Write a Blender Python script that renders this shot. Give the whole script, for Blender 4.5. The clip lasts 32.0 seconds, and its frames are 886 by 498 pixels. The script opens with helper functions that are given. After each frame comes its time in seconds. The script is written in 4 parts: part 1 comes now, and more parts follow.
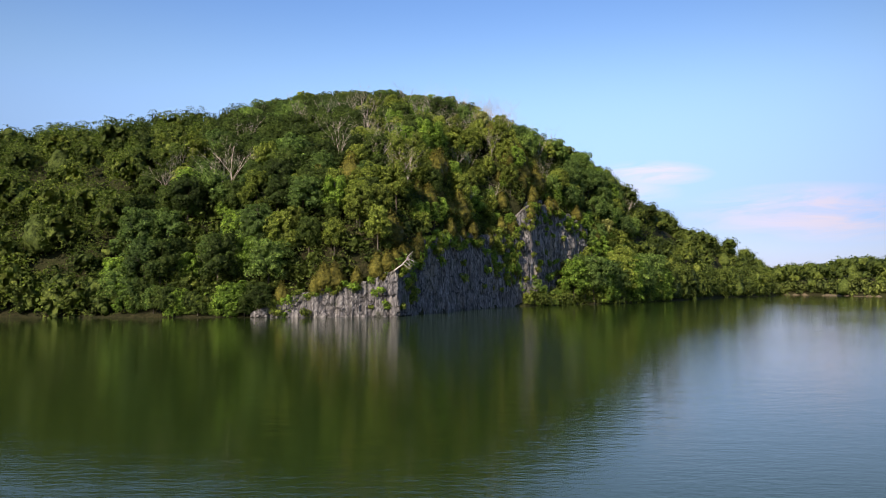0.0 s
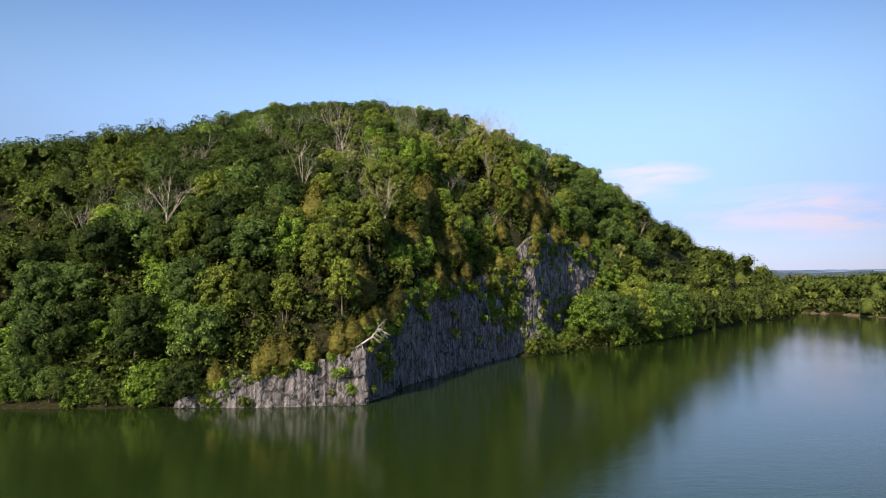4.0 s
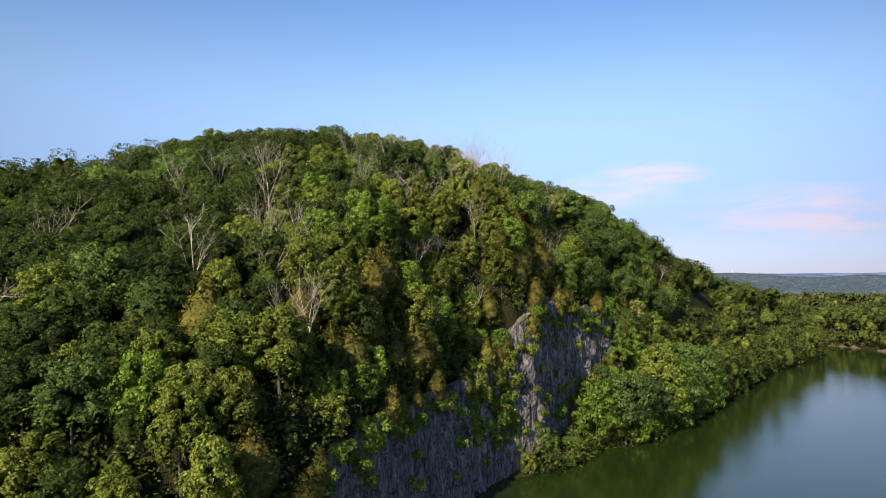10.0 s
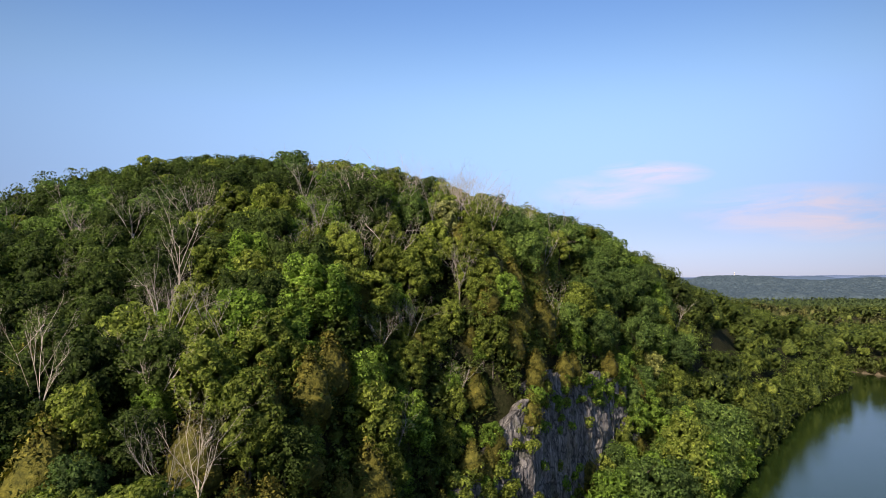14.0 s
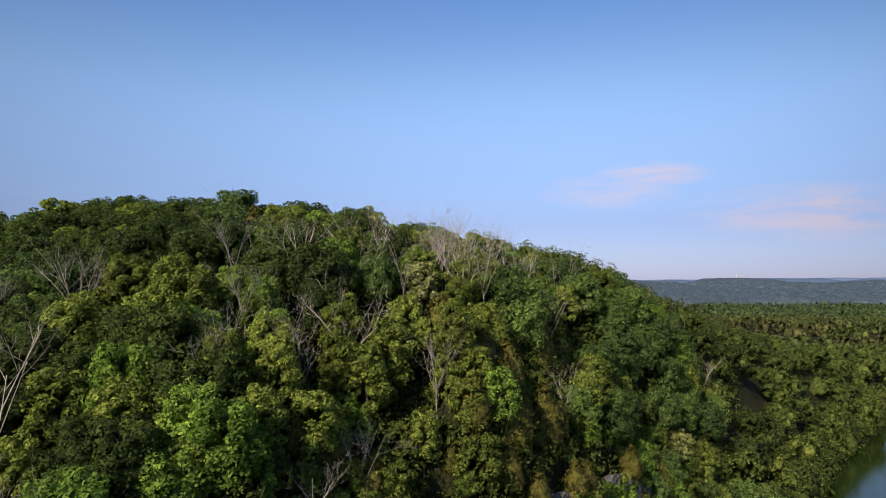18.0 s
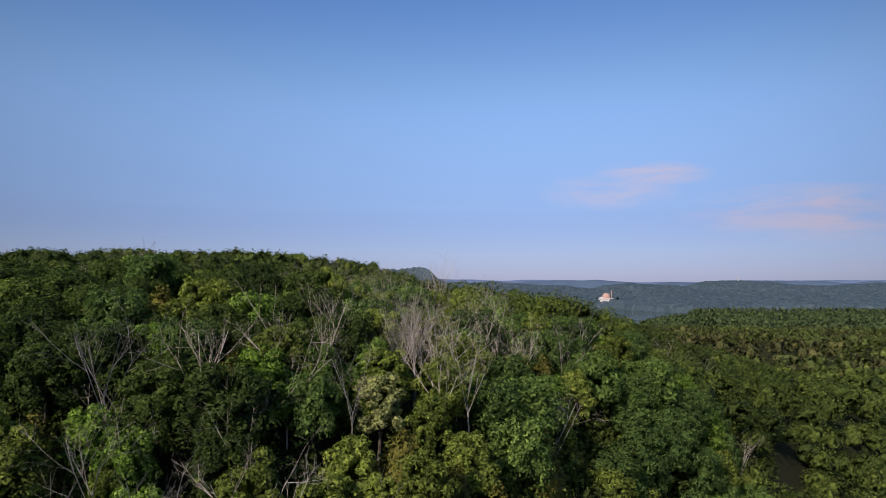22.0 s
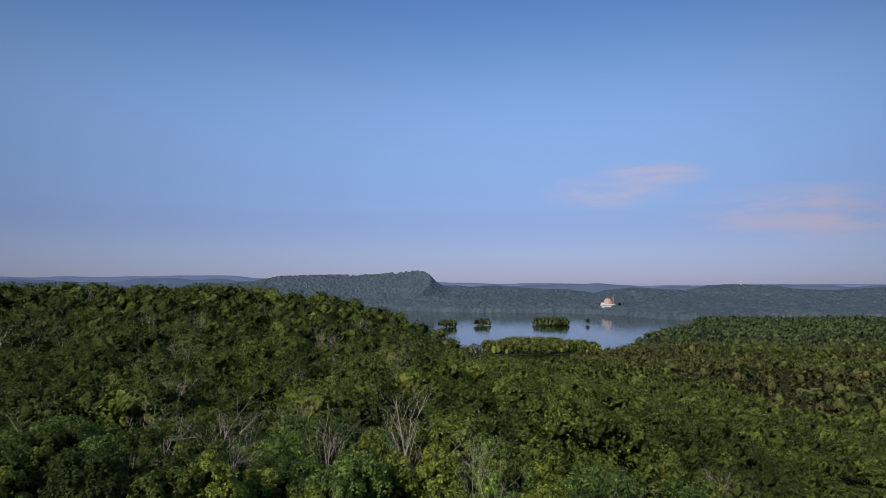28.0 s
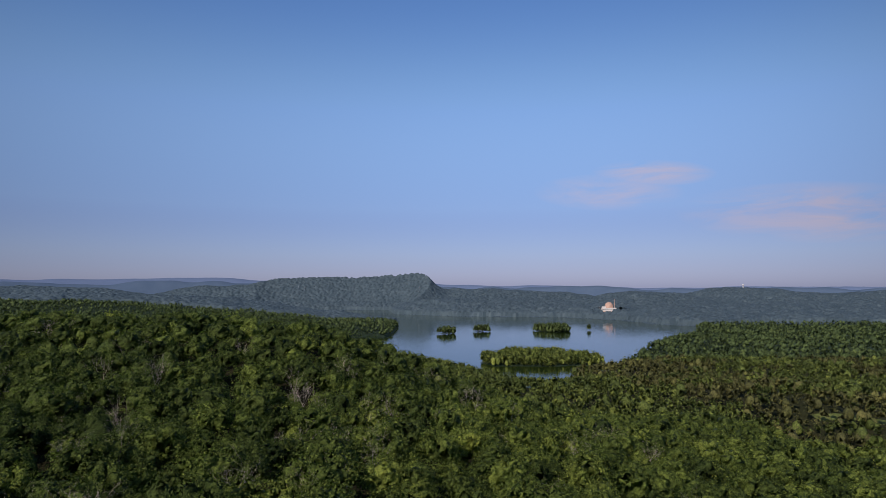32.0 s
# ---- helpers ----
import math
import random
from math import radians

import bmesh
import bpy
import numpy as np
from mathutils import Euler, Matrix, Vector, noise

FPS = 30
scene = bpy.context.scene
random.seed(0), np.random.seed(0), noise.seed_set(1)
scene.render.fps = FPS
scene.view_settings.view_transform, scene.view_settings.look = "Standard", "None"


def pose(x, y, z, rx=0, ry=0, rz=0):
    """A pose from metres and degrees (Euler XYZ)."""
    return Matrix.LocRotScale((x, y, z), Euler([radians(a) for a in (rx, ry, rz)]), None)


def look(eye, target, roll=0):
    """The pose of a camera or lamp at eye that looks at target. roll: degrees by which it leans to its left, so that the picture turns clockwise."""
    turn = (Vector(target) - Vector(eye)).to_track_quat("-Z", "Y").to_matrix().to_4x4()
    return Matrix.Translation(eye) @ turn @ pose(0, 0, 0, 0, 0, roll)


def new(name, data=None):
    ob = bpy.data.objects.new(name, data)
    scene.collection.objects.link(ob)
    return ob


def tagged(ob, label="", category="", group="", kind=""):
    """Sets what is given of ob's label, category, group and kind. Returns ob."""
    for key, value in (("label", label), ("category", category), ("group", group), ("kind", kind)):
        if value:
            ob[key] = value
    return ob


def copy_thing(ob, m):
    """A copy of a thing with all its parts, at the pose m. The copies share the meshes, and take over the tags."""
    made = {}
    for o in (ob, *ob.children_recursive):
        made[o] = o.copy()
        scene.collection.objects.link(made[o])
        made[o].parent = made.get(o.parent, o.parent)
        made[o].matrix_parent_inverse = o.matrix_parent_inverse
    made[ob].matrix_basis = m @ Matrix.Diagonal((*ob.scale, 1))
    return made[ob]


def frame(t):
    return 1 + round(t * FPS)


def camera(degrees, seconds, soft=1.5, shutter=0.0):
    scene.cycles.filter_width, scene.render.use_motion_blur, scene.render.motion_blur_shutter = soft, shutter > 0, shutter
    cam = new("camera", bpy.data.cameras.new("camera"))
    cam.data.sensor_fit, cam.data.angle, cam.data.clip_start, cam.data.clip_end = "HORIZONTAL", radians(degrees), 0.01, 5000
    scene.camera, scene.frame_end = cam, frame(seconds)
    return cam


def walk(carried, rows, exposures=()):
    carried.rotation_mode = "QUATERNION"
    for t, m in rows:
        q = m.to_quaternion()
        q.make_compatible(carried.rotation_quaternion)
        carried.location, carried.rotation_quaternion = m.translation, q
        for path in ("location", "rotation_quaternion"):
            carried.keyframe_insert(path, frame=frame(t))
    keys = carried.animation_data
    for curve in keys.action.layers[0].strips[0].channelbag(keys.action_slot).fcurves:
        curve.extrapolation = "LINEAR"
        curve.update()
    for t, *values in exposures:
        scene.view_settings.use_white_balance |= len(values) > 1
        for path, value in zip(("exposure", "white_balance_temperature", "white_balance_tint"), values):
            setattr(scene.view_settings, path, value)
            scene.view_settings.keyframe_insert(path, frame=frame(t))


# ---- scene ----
# A wooded limestone hill over a river bend, a lake and far ridges behind it.
cam = camera(69.0, 32.0, soft=0.4)
PATH = [
    (0.0, pose(-0.00, 0.00, 6.92, 93.38, 0, 0)),
    (0.5, pose(0.21, 4.25, 8.37, 93.38, 0, 0)),
    (1.0, pose(0.56, 8.42, 9.95, 93.38, 0, 0)),
    (1.5, pose(1.00, 12.50, 11.71, 93.38, 0, 0)),
    (2.0, pose(1.47, 16.50, 13.59, 93.38, 0, 0)),
    (2.5, pose(1.94, 20.50, 15.52, 93.38, 0, 0)),
    (3.0, pose(2.42, 24.52, 17.45, 93.38, 0, 0)),
    (3.5, pose(2.93, 28.57, 19.38, 93.38, 0, 0)),
    (6.0, pose(5.90, 48.98, 28.81, 93.38, 0, 0)),
    (9.0, pose(9.65, 73.16, 40.17, 93.38, 0, 0)),
    (12.0, pose(13.25, 97.53, 51.69, 93.38, 0, 0)),
    (14.0, pose(15.64, 113.89, 59.37, 93.38, 0, 0)),
    (17.0, pose(18.99, 138.74, 71.30, 93.38, 0, 0)),
    (19.5, pose(21.70, 159.43, 81.34, 93.38, 0, 0)),
    (22.0, pose(24.43, 179.44, 91.47, 93.38, 0, 0)),
    (24.0, pose(26.27, 195.50, 99.55, 93.38, 0, 0)),
    (28.0, pose(29.68, 227.81, 115.61, 93.38, 0, 0)),
    (30.0, pose(31.45, 243.76, 123.80, 93.38, 0, 0)),
    (32.0, pose(33.13, 259.59, 131.83, 93.38, 0, 0)),
]
walk(cam, PATH, exposures=[(0.0, 0.53, 7150, 14), (9.0, 0.50, 7250, 14), (14.0, 0.36, 7150, 14), (19.0, 0.0, 6750, 15), (23.0, -0.26, 6450, 16), (32.0, -0.42, 6400, 16)])

# ---------------------------------------------------------------- light
SUN_FROM = Vector((-0.42, -0.69, 0.49)).normalized()
world = bpy.data.worlds.new("sky")
scene.world = world
world.use_nodes = True
wn, wl = world.node_tree.nodes, world.node_tree.links
wn.clear()
sky = wn.new("ShaderNodeTexSky")
sky.sky_type = "NISHITA"
sky.sun_disc = False
sky.sun_elevation = math.asin(SUN_FROM.z)
sky.sun_rotation = math.atan2(SUN_FROM.x, SUN_FROM.y)
sky.altitude, sky.air_density, sky.dust_density, sky.ozone_density = 250, 1.0, 0.6, 3.0


def wnode(kind, **sockets):
    n = wn.new(kind)
    for k, v in sockets.items():
        n.inputs[k].default_value = v
    return n


def wmath(op, a, b=None, clamp=False):
    n = wn.new("ShaderNodeMath")
    n.operation, n.use_clamp = op, clamp
    for i, v in enumerate((a, b)):
        if v is None:
            continue
        if isinstance(v, (int, float)):
            n.inputs[i].default_value = v
        else:
            wl.new(v, n.inputs[i])
    return n.outputs[0]


wcoord = wn.new("ShaderNodeTexCoord")
wsep = wn.new("ShaderNodeSeparateXYZ")
wl.new(wcoord.outputs["Generated"], wsep.inputs[0])
# clouds: thin rosy streaks low in the north-east
ahead = wmath("MAXIMUM", wsep.outputs["Y"], 0.05)
cu = wmath("DIVIDE", wsep.outputs["X"], ahead)
cv = wmath("DIVIDE", wsep.outputs["Z"], ahead)
streak = wn.new("ShaderNodeCombineXYZ")
wl.new(wmath("MULTIPLY", cu, 6.0), streak.inputs[0])
wl.new(wmath("MULTIPLY", wmath("ADD", cv, wmath("MULTIPLY", cu, -0.06)), 34.0), streak.inputs[1])
cloud_noise = wnode("ShaderNodeTexNoise", Scale=1.0, Detail=7.0, Roughness=0.62, Distortion=0.5)
wl.new(streak.outputs[0], cloud_noise.inputs["Vector"])


def bank(u0, v0, ru, rv):
    du = wmath("DIVIDE", wmath("SUBTRACT", cu, u0), ru)
    dv = wmath("DIVIDE", wmath("SUBTRACT", cv, v0), rv)
    r2 = wmath("ADD", wmath("MULTIPLY", du, du), wmath("MULTIPLY", dv, dv))
    return wmath("SUBTRACT", 1.0, r2, True)


banks = wmath("MAXIMUM", bank(0.60, 0.117, 0.24, 0.050), bank(0.33, 0.178, 0.10, 0.022))
banks = wmath("MAXIMUM", banks, wmath("MULTIPLY", bank(0.26, 0.148, 0.12, 0.030), 0.7))
cover = wmath("MULTIPLY", wmath("MULTIPLY", wmath("SUBTRACT", cloud_noise.outputs["Fac"], 0.34), 4.0, True), banks, True)
cover = wmath("MULTIPLY", cover, 0.68)
tint = wn.new("ShaderNodeMix")
tint.data_type, tint.blend_type = "RGBA", "MULTIPLY"
tint.inputs["Factor"].default_value = 1.0
wl.new(sky.outputs[0], tint.inputs[6])
air = wn.new("ShaderNodeValToRGB")
wl.new(wmath("MAXIMUM", wsep.outputs["Z"], 0.0), air.inputs[0])
for el, (p, c) in zip([air.color_ramp.elements[0], air.color_ramp.elements.new(0.045), air.color_ramp.elements.new(0.12), air.color_ramp.elements.new(0.27), air.color_ramp.elements.new(0.43), air.color_ramp.elements[-1]],
                      [(0.0, (0.42, 0.455, 0.79)), (0.045, (0.44, 0.455, 0.69)), (0.12, (0.54, 0.555, 0.72)), (0.27, (0.86, 0.92, 1.01)), (0.43, (0.63, 0.81, 1.05)), (1.0, (0.76, 0.90, 1.10))]):
    el.position, el.color = p, (*c, 1)
air.color_ramp.interpolation = "CARDINAL"
wl.new(air.outputs[0], tint.inputs[7])
clouds = wn.new("ShaderNodeMix")
clouds.data_type = "RGBA"
wl.new(cover, clouds.inputs["Factor"])
wl.new(tint.outputs[2], clouds.inputs[6])
clouds.inputs[7].default_value = (4.5, 3.85, 4.4, 1)
# the air is a little brighter in the north than towards the east and west
north = wmath("DIVIDE", wmath("ADD", cu, 0.12), 0.85)
north = wmath("SUBTRACT", 1.0, wmath("MULTIPLY", north, north), True)
wbg = wnode("ShaderNodeBackground")
wl.new(wmath("MULTIPLY", wmath("ADD", wmath("MULTIPLY", north, 0.32), 0.83), 0.15), wbg.inputs["Strength"])
wl.new(clouds.outputs[2], wbg.inputs["Color"])
wout = wn.new("ShaderNodeOutputWorld")
wl.new(wbg.outputs[0], wout.inputs[0])

sun_data = bpy.data.lights.new("sun", "SUN")
sun_data.energy, sun_data.angle, sun_data.color = 5.0, radians(0.53), (1.0, 0.92, 0.80)
sun = new("sun", sun_data)
sun.matrix_world = look((-400, -250, 400), (-400 - SUN_FROM.x, -250 - SUN_FROM.y, 400 - SUN_FROM.z))


# ---------------------------------------------------------------- materials
class Mat:
    """A node material with a Principled shader and short ways to wire it."""

    def __init__(self, name, rough=0.8, spec=0.3, metal=0.0):
        self.mat = bpy.data.materials.new(name)
        self.mat.use_nodes = True
        self.n, self.l = self.mat.node_tree.nodes, self.mat.node_tree.links
        self.n.clear()
        self.out = self.n.new("ShaderNodeOutputMaterial")
        self.bsdf = self.n.new("ShaderNodeBsdfPrincipled")
        self.bsdf.inputs["Roughness"].default_value = rough
        self.bsdf.inputs["Specular IOR Level"].default_value = spec
        self.bsdf.inputs["Metallic"].default_value = metal
        self.l.new(self.bsdf.outputs[0], self.out.inputs[0])

    def pos(self):
        return self.n.new("ShaderNodeNewGeometry").outputs["Position"]

    def noise(self, scale, detail=4.0, rough=0.6, vec=None, stretch=None):
        t = self.n.new("ShaderNodeTexNoise")
        t.inputs["Scale"].default_value, t.inputs["Detail"].default_value, t.inputs["Roughness"].default_value = scale, detail, rough
        v = vec or self.pos()
        if stretch:
            m = self.n.new("ShaderNodeMapping")
            m.inputs["Scale"].default_value = stretch
            self.l.new(v, m.inputs["Vector"])
            v = m.outputs[0]
        self.l.new(v, t.inputs["Vector"])
        return t.outputs["Fac"]

    def ramp(self, fac, *stops):
        r = self.n.new("ShaderNodeValToRGB")
        e = r.color_ramp.elements
        while len(e) < len(stops):
            e.new(0.5)
        for el, (p, c) in zip(e, stops):
            el.position, el.color = p, (*c, 1)
        self.l.new(fac, r.inputs[0])
        return r.outputs[0]

    def mix(self, fac, a, b, blend="MIX"):
        m = self.n.new("ShaderNodeMix")
        m.data_type, m.blend_type = "RGBA", blend
        for s, v in ((m.inputs["Factor"], fac), (m.inputs[6], a), (m.inputs[7], b)):
            if isinstance(v, (int, float)):
                s.default_value = v
            elif isinstance(v, tuple):
                s.default_value = (*v, 1)
            else:
                self.l.new(v, s)
        return m.outputs[2]

    def math(self, op, a, b):
        m = self.n.new("ShaderNodeMath")
        m.operation = op
        for s, v in zip(m.inputs, (a, b)):
            if isinstance(v, (int, float)):
                s.default_value = v
            else:
                self.l.new(v, s)
        return m.outputs[0]

    def color(self, c):
        if isinstance(c, tuple):
            self.bsdf.inputs["Base Color"].default_value = (*c, 1)
        else:
            self.l.new(c, self.bsdf.inputs["Base Color"])
        return self

    def bump(self, height, strength=0.5, dist=0.1):
        b = self.n.new("ShaderNodeBump")
        b.inputs["Strength"].default_value, b.inputs["Distance"].default_value = strength, dist
        self.l.new(height, b.inputs["Height"])
        self.l.new(b.outputs[0], self.bsdf.inputs["Normal"])
        return self


LEAF_SPREAD = {"far": ((0.0, (0.9, 0.9, 0.9)), (0.5, (1.0, 1.0, 1.0)), (1.0, (1.1, 1.1, 1.08))),
               "even": ((0.0, (0.72, 0.74, 0.72)), (0.5, (1.0, 1.0, 1.0)), (1.0, (1.28, 1.25, 1.1))),
               "joined": ((0.0, (0.62, 0.66, 0.62)), (0.5, (1.0, 1.0, 1.0)), (1.0, (1.4, 1.34, 1.2))),
               "single": ((0.0, (0.62, 0.66, 0.64)), (0.55, (1.0, 1.0, 1.0)), (1.0, (1.5, 1.45, 1.3)))}


def leaf_material(name, dark, mid, light, joined=False, glow_through=0.36, spread="single"):
    m = Mat(name, rough=0.6, spec=0.10)
    if joined:
        a = m.n.new("ShaderNodeAttribute")
        a.attribute_name = "tone"
        per_tree = a.outputs["Fac"]
    else:
        per_tree = m.n.new("ShaderNodeObjectInfo").outputs["Random"]
    per_leaf = m.n.new("ShaderNodeNewGeometry").outputs["Random Per Island"]
    base = m.ramp(per_tree, (0.0, dark), (0.5, mid), (1.0, light))
    patchy = m.mix(m.math("MULTIPLY", m.noise(0.045, 2), 0.34), base, (dark[0] * 1.5, dark[1] * 1.15, dark[2] * 0.9))
    leafy = m.ramp(per_leaf, *LEAF_SPREAD[spread])
    col = m.mix(1.0, patchy, leafy, "MULTIPLY")
    # leaf colour varies by clump, with shade between clumps painted into it
    if spread != "far":
        col = m.mix(1.0, col, m.ramp(m.noise(0.5 if spread == "even" else 0.9, 5, 0.72), (0.37, (0.44, 0.47, 0.48)), (0.62, (1.5, 1.46, 1.36))), "MULTIPLY")
    if spread != "far":
        m.bump(m.noise(2.4, 4, 0.7), 0.7 if spread != "even" else 0.35, 0.5)
    m.color(col)
    tr = m.n.new("ShaderNodeBsdfTranslucent")
    m.l.new(m.mix(1.0, col, (1.05, 1.28, 0.72), "MULTIPLY"), tr.inputs["Color"])
    mx = m.n.new("ShaderNodeMixShader")
    mx.inputs[0].default_value = glow_through
    m.l.new(m.bsdf.outputs[0], mx.inputs[1])
    m.l.new(tr.outputs[0], mx.inputs[2])
    m.l.new(mx.outputs[0], m.out.inputs[0])
    return m.mat


OAK = ((0.066, 0.110, 0.036), (0.132, 0.206, 0.058), (0.210, 0.304, 0.077))
HICKORY = ((0.130, 0.167, 0.037), (0.204, 0.256, 0.054), (0.272, 0.327, 0.071))
MAPLE = ((0.114, 0.194, 0.035), (0.184, 0.288, 0.052), (0.250, 0.368, 0.070))
CEDAR = ((0.092, 0.088, 0.020), (0.130, 0.122, 0.027), (0.164, 0.156, 0.035))
M_OAK = leaf_material("oak_leaves", *OAK)
M_HICKORY = leaf_material("hickory_leaves", *HICKORY)
M_MAPLE = leaf_material("maple_leaves", *MAPLE)
M_CEDAR = leaf_material("cedar_needles", *CEDAR, glow_through=0.15)
M_REDOAK = leaf_material("red_oak_leaves", (0.040, 0.064, 0.020), (0.067, 0.100, 0.027), (0.102, 0.146, 0.036))
M_PALE = leaf_material("pale_leaves", (0.20, 0.22, 0.07), (0.28, 0.30, 0.11), (0.36, 0.37, 0.17))
M_WOODS = leaf_material("woods_leaves", (0.058, 0.086, 0.025), (0.124, 0.166, 0.039), (0.208, 0.252, 0.055), joined=True, spread="joined")
M_VALLEY = leaf_material("valley_leaves", (0.074, 0.100, 0.032), (0.116, 0.152, 0.041), (0.200, 0.240, 0.058), joined=True, glow_through=0.2, spread="joined")
M_PINE = leaf_material("pine_needles", (0.076, 0.080, 0.034), (0.104, 0.108, 0.040), (0.142, 0.148, 0.050), joined=True, glow_through=0.1, spread="joined")
M_LAKESIDE = leaf_material("lakeside_leaves", (0.056, 0.086, 0.036), (0.072, 0.106, 0.042), (0.100, 0.134, 0.048), joined=True, glow_through=0.1, spread="even")
# blue in these leaf tones is distance haze put into the colour
M_FAR = leaf_material("hazed_far_leaves", (0.048, 0.076, 0.096), (0.078, 0.112, 0.134), (0.114, 0.154, 0.174), joined=True, glow_through=0.05, spread="far")

m = Mat("bark", 0.9)
m.color(m.ramp(m.noise(3.0, 5, stretch=(1, 1, 0.2)), (0.3, (0.05, 0.038, 0.026)), (0.7, (0.15, 0.125, 0.10))))
m.bump(m.noise(9.0, 4, stretch=(1, 1, 0.2)), 0.6, 0.05)
M_BARK = m.mat
m = Mat("dead_wood", 0.85)
m.color(m.ramp(m.noise(1.3, 5, stretch=(1, 1, 0.25)), (0.25, (0.22, 0.18, 0.14)), (0.7, (0.53, 0.46, 0.375))))
m.bump(m.noise(9.0, 4, stretch=(1, 1, 0.2)), 0.5, 0.04)
M_DEAD = m.mat
m = Mat("bleached_wood", 0.8)
m.color(m.ramp(m.noise(2.0, 5), (0.3, (0.30, 0.26, 0.21)), (0.7, (0.56, 0.51, 0.44))))
M_BLEACH = m.mat

m = Mat("limestone", 0.85)
streaks = m.noise(1.3, 9, 0.72, stretch=(1, 1, 0.13))
blot = m.noise(0.11, 5, 0.6)
grain = m.noise(4.0, 6, 0.7)
crack = m.n.new("ShaderNodeTexVoronoi")
crack.feature = "DISTANCE_TO_EDGE"
crack.inputs["Scale"].default_value = 0.42
warp = m.n.new("ShaderNodeMapping")
warp.inputs["Scale"].default_value = (1, 1, 0.38)
bent = m.n.new("ShaderNodeVectorMath")
m.l.new(m.pos(), bent.inputs[0])
wob = m.n.new("ShaderNodeTexNoise")
wob.inputs["Scale"].default_value, wob.inputs["Detail"].default_value = 0.5, 4
m.l.new(m.pos(), wob.inputs["Vector"])
wob2 = m.n.new("ShaderNodeVectorMath")
wob2.operation = "SCALE"
wob2.inputs["Scale"].default_value = 3.0
m.l.new(wob.outputs["Color"], wob2.inputs[0])
m.l.new(wob2.outputs[0], bent.inputs[1])
m.l.new(bent.outputs[0], warp.inputs["Vector"])
m.l.new(warp.outputs[0], crack.inputs["Vector"])
seam = m.ramp(crack.outputs["Distance"], (0.0, (0.30, 0.30, 0.30)), (0.07, (1, 1, 1)))
stone = m.ramp(streaks, (0.34, (0.046, 0.042, 0.042)), (0.47, (0.138, 0.126, 0.126)), (0.58, (0.250, 0.230, 0.222)), (0.73, (0.52, 0.475, 0.44)))
stone = m.mix(m.ramp(blot, (0.54, (0, 0, 0)), (0.68, (0.5, 0.5, 0.5))), stone, (0.30, 0.25, 0.19))
stone = m.mix(m.ramp(m.noise(0.3, 6), (0.54, (0, 0, 0)), (0.66, (0.7, 0.7, 0.7))), stone, (0.06, 0.066, 0.034))
stone = m.mix(1.0, stone, m.ramp(grain, (0.3, (0.7, 0.7, 0.7)), (0.7, (1.2, 1.2, 1.2))), "MULTIPLY")
stone = m.mix(1.0, stone, seam, "MULTIPLY")
m.color(stone).bump(m.math("ADD", m.math("ADD", streaks, m.math("MULTIPLY", grain, 0.4)), m.math("MULTIPLY", seam, 0.35)), 1.0, 0.6)
M_ROCK = m.mat

m = Mat("forest_floor", 0.95, 0.1)
floor_mix = m.ramp(m.noise(1.6, 8, 0.75), (0.36, (0.012, 0.011, 0.006)), (0.52, (0.036, 0.032, 0.014)), (0.68, (0.085, 0.062, 0.036)))
m.color(m.mix(m.ramp(m.noise(0.006, 3), (0.4, (0, 0, 0)), (0.6, (0.5, 0.5, 0.5))), floor_mix, (0.030, 0.040, 0.012)))
m.bump(m.noise(1.3, 7, 0.7), 1.0, 0.8)
M_FLOOR = m.mat
m = Mat("lakeside_floor", 0.95, 0.1)
m.color(m.ramp(m.noise(0.04, 5), (0.35, (0.022, 0.036, 0.020)), (0.7, (0.042, 0.062, 0.034))))
M_LAKELAND = m.mat
# woodland speckle, with blue-grey air haze mixed into the base colour
m = Mat("hazed_ridge_woodland", 0.95, 0.1)
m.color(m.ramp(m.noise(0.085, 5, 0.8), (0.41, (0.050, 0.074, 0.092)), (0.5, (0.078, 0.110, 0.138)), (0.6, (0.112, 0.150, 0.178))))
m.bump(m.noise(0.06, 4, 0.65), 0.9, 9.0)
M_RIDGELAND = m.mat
# horizon ridges: haze is painted as blue, paler on the farther strip
m = Mat("hazed_distant_woods", 1.0, 0.0)
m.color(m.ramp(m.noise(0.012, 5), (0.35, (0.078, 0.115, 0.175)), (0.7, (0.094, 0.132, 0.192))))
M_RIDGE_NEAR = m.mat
m = Mat("hazed_distant_ridge", 1.0, 0.0)
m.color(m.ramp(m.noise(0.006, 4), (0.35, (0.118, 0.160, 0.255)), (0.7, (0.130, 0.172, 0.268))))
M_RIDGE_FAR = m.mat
m = Mat("bank_earth", 0.95, 0.1)
m.color(m.ramp(m.noise(0.8, 5), (0.3, (0.09, 0.07, 0.045)), (0.7, (0.19, 0.15, 0.10))))
M_BANK = m.mat
m = Mat("meadow_grass", 0.95, 0.1)
m.color(m.ramp(m.noise(0.05, 6), (0.3, (0.09, 0.12, 0.03)), (0.7, (0.19, 0.20, 0.06))))
M_MEADOW = m.mat

m = Mat("river_water", 0.05, 0.5)
m.bsdf.inputs["IOR"].default_value = 1.33
m.color(m.ramp(m.noise(0.01, 3), (0.3, (0.014, 0.027, 0.005)), (0.7, (0.019, 0.034, 0.008))))
ripple = m.math("ADD", m.noise(2.6, 4, 0.6, stretch=(0.45, 1.3, 1)), m.math("MULTIPLY", m.noise(0.5, 3, 0.55, stretch=(0.5, 1.3, 1)), 1.4))
where = m.n.new("ShaderNodeSeparateXYZ")
m.l.new(m.pos(), where.inputs[0])
open_water = m.n.new("ShaderNodeMapRange")
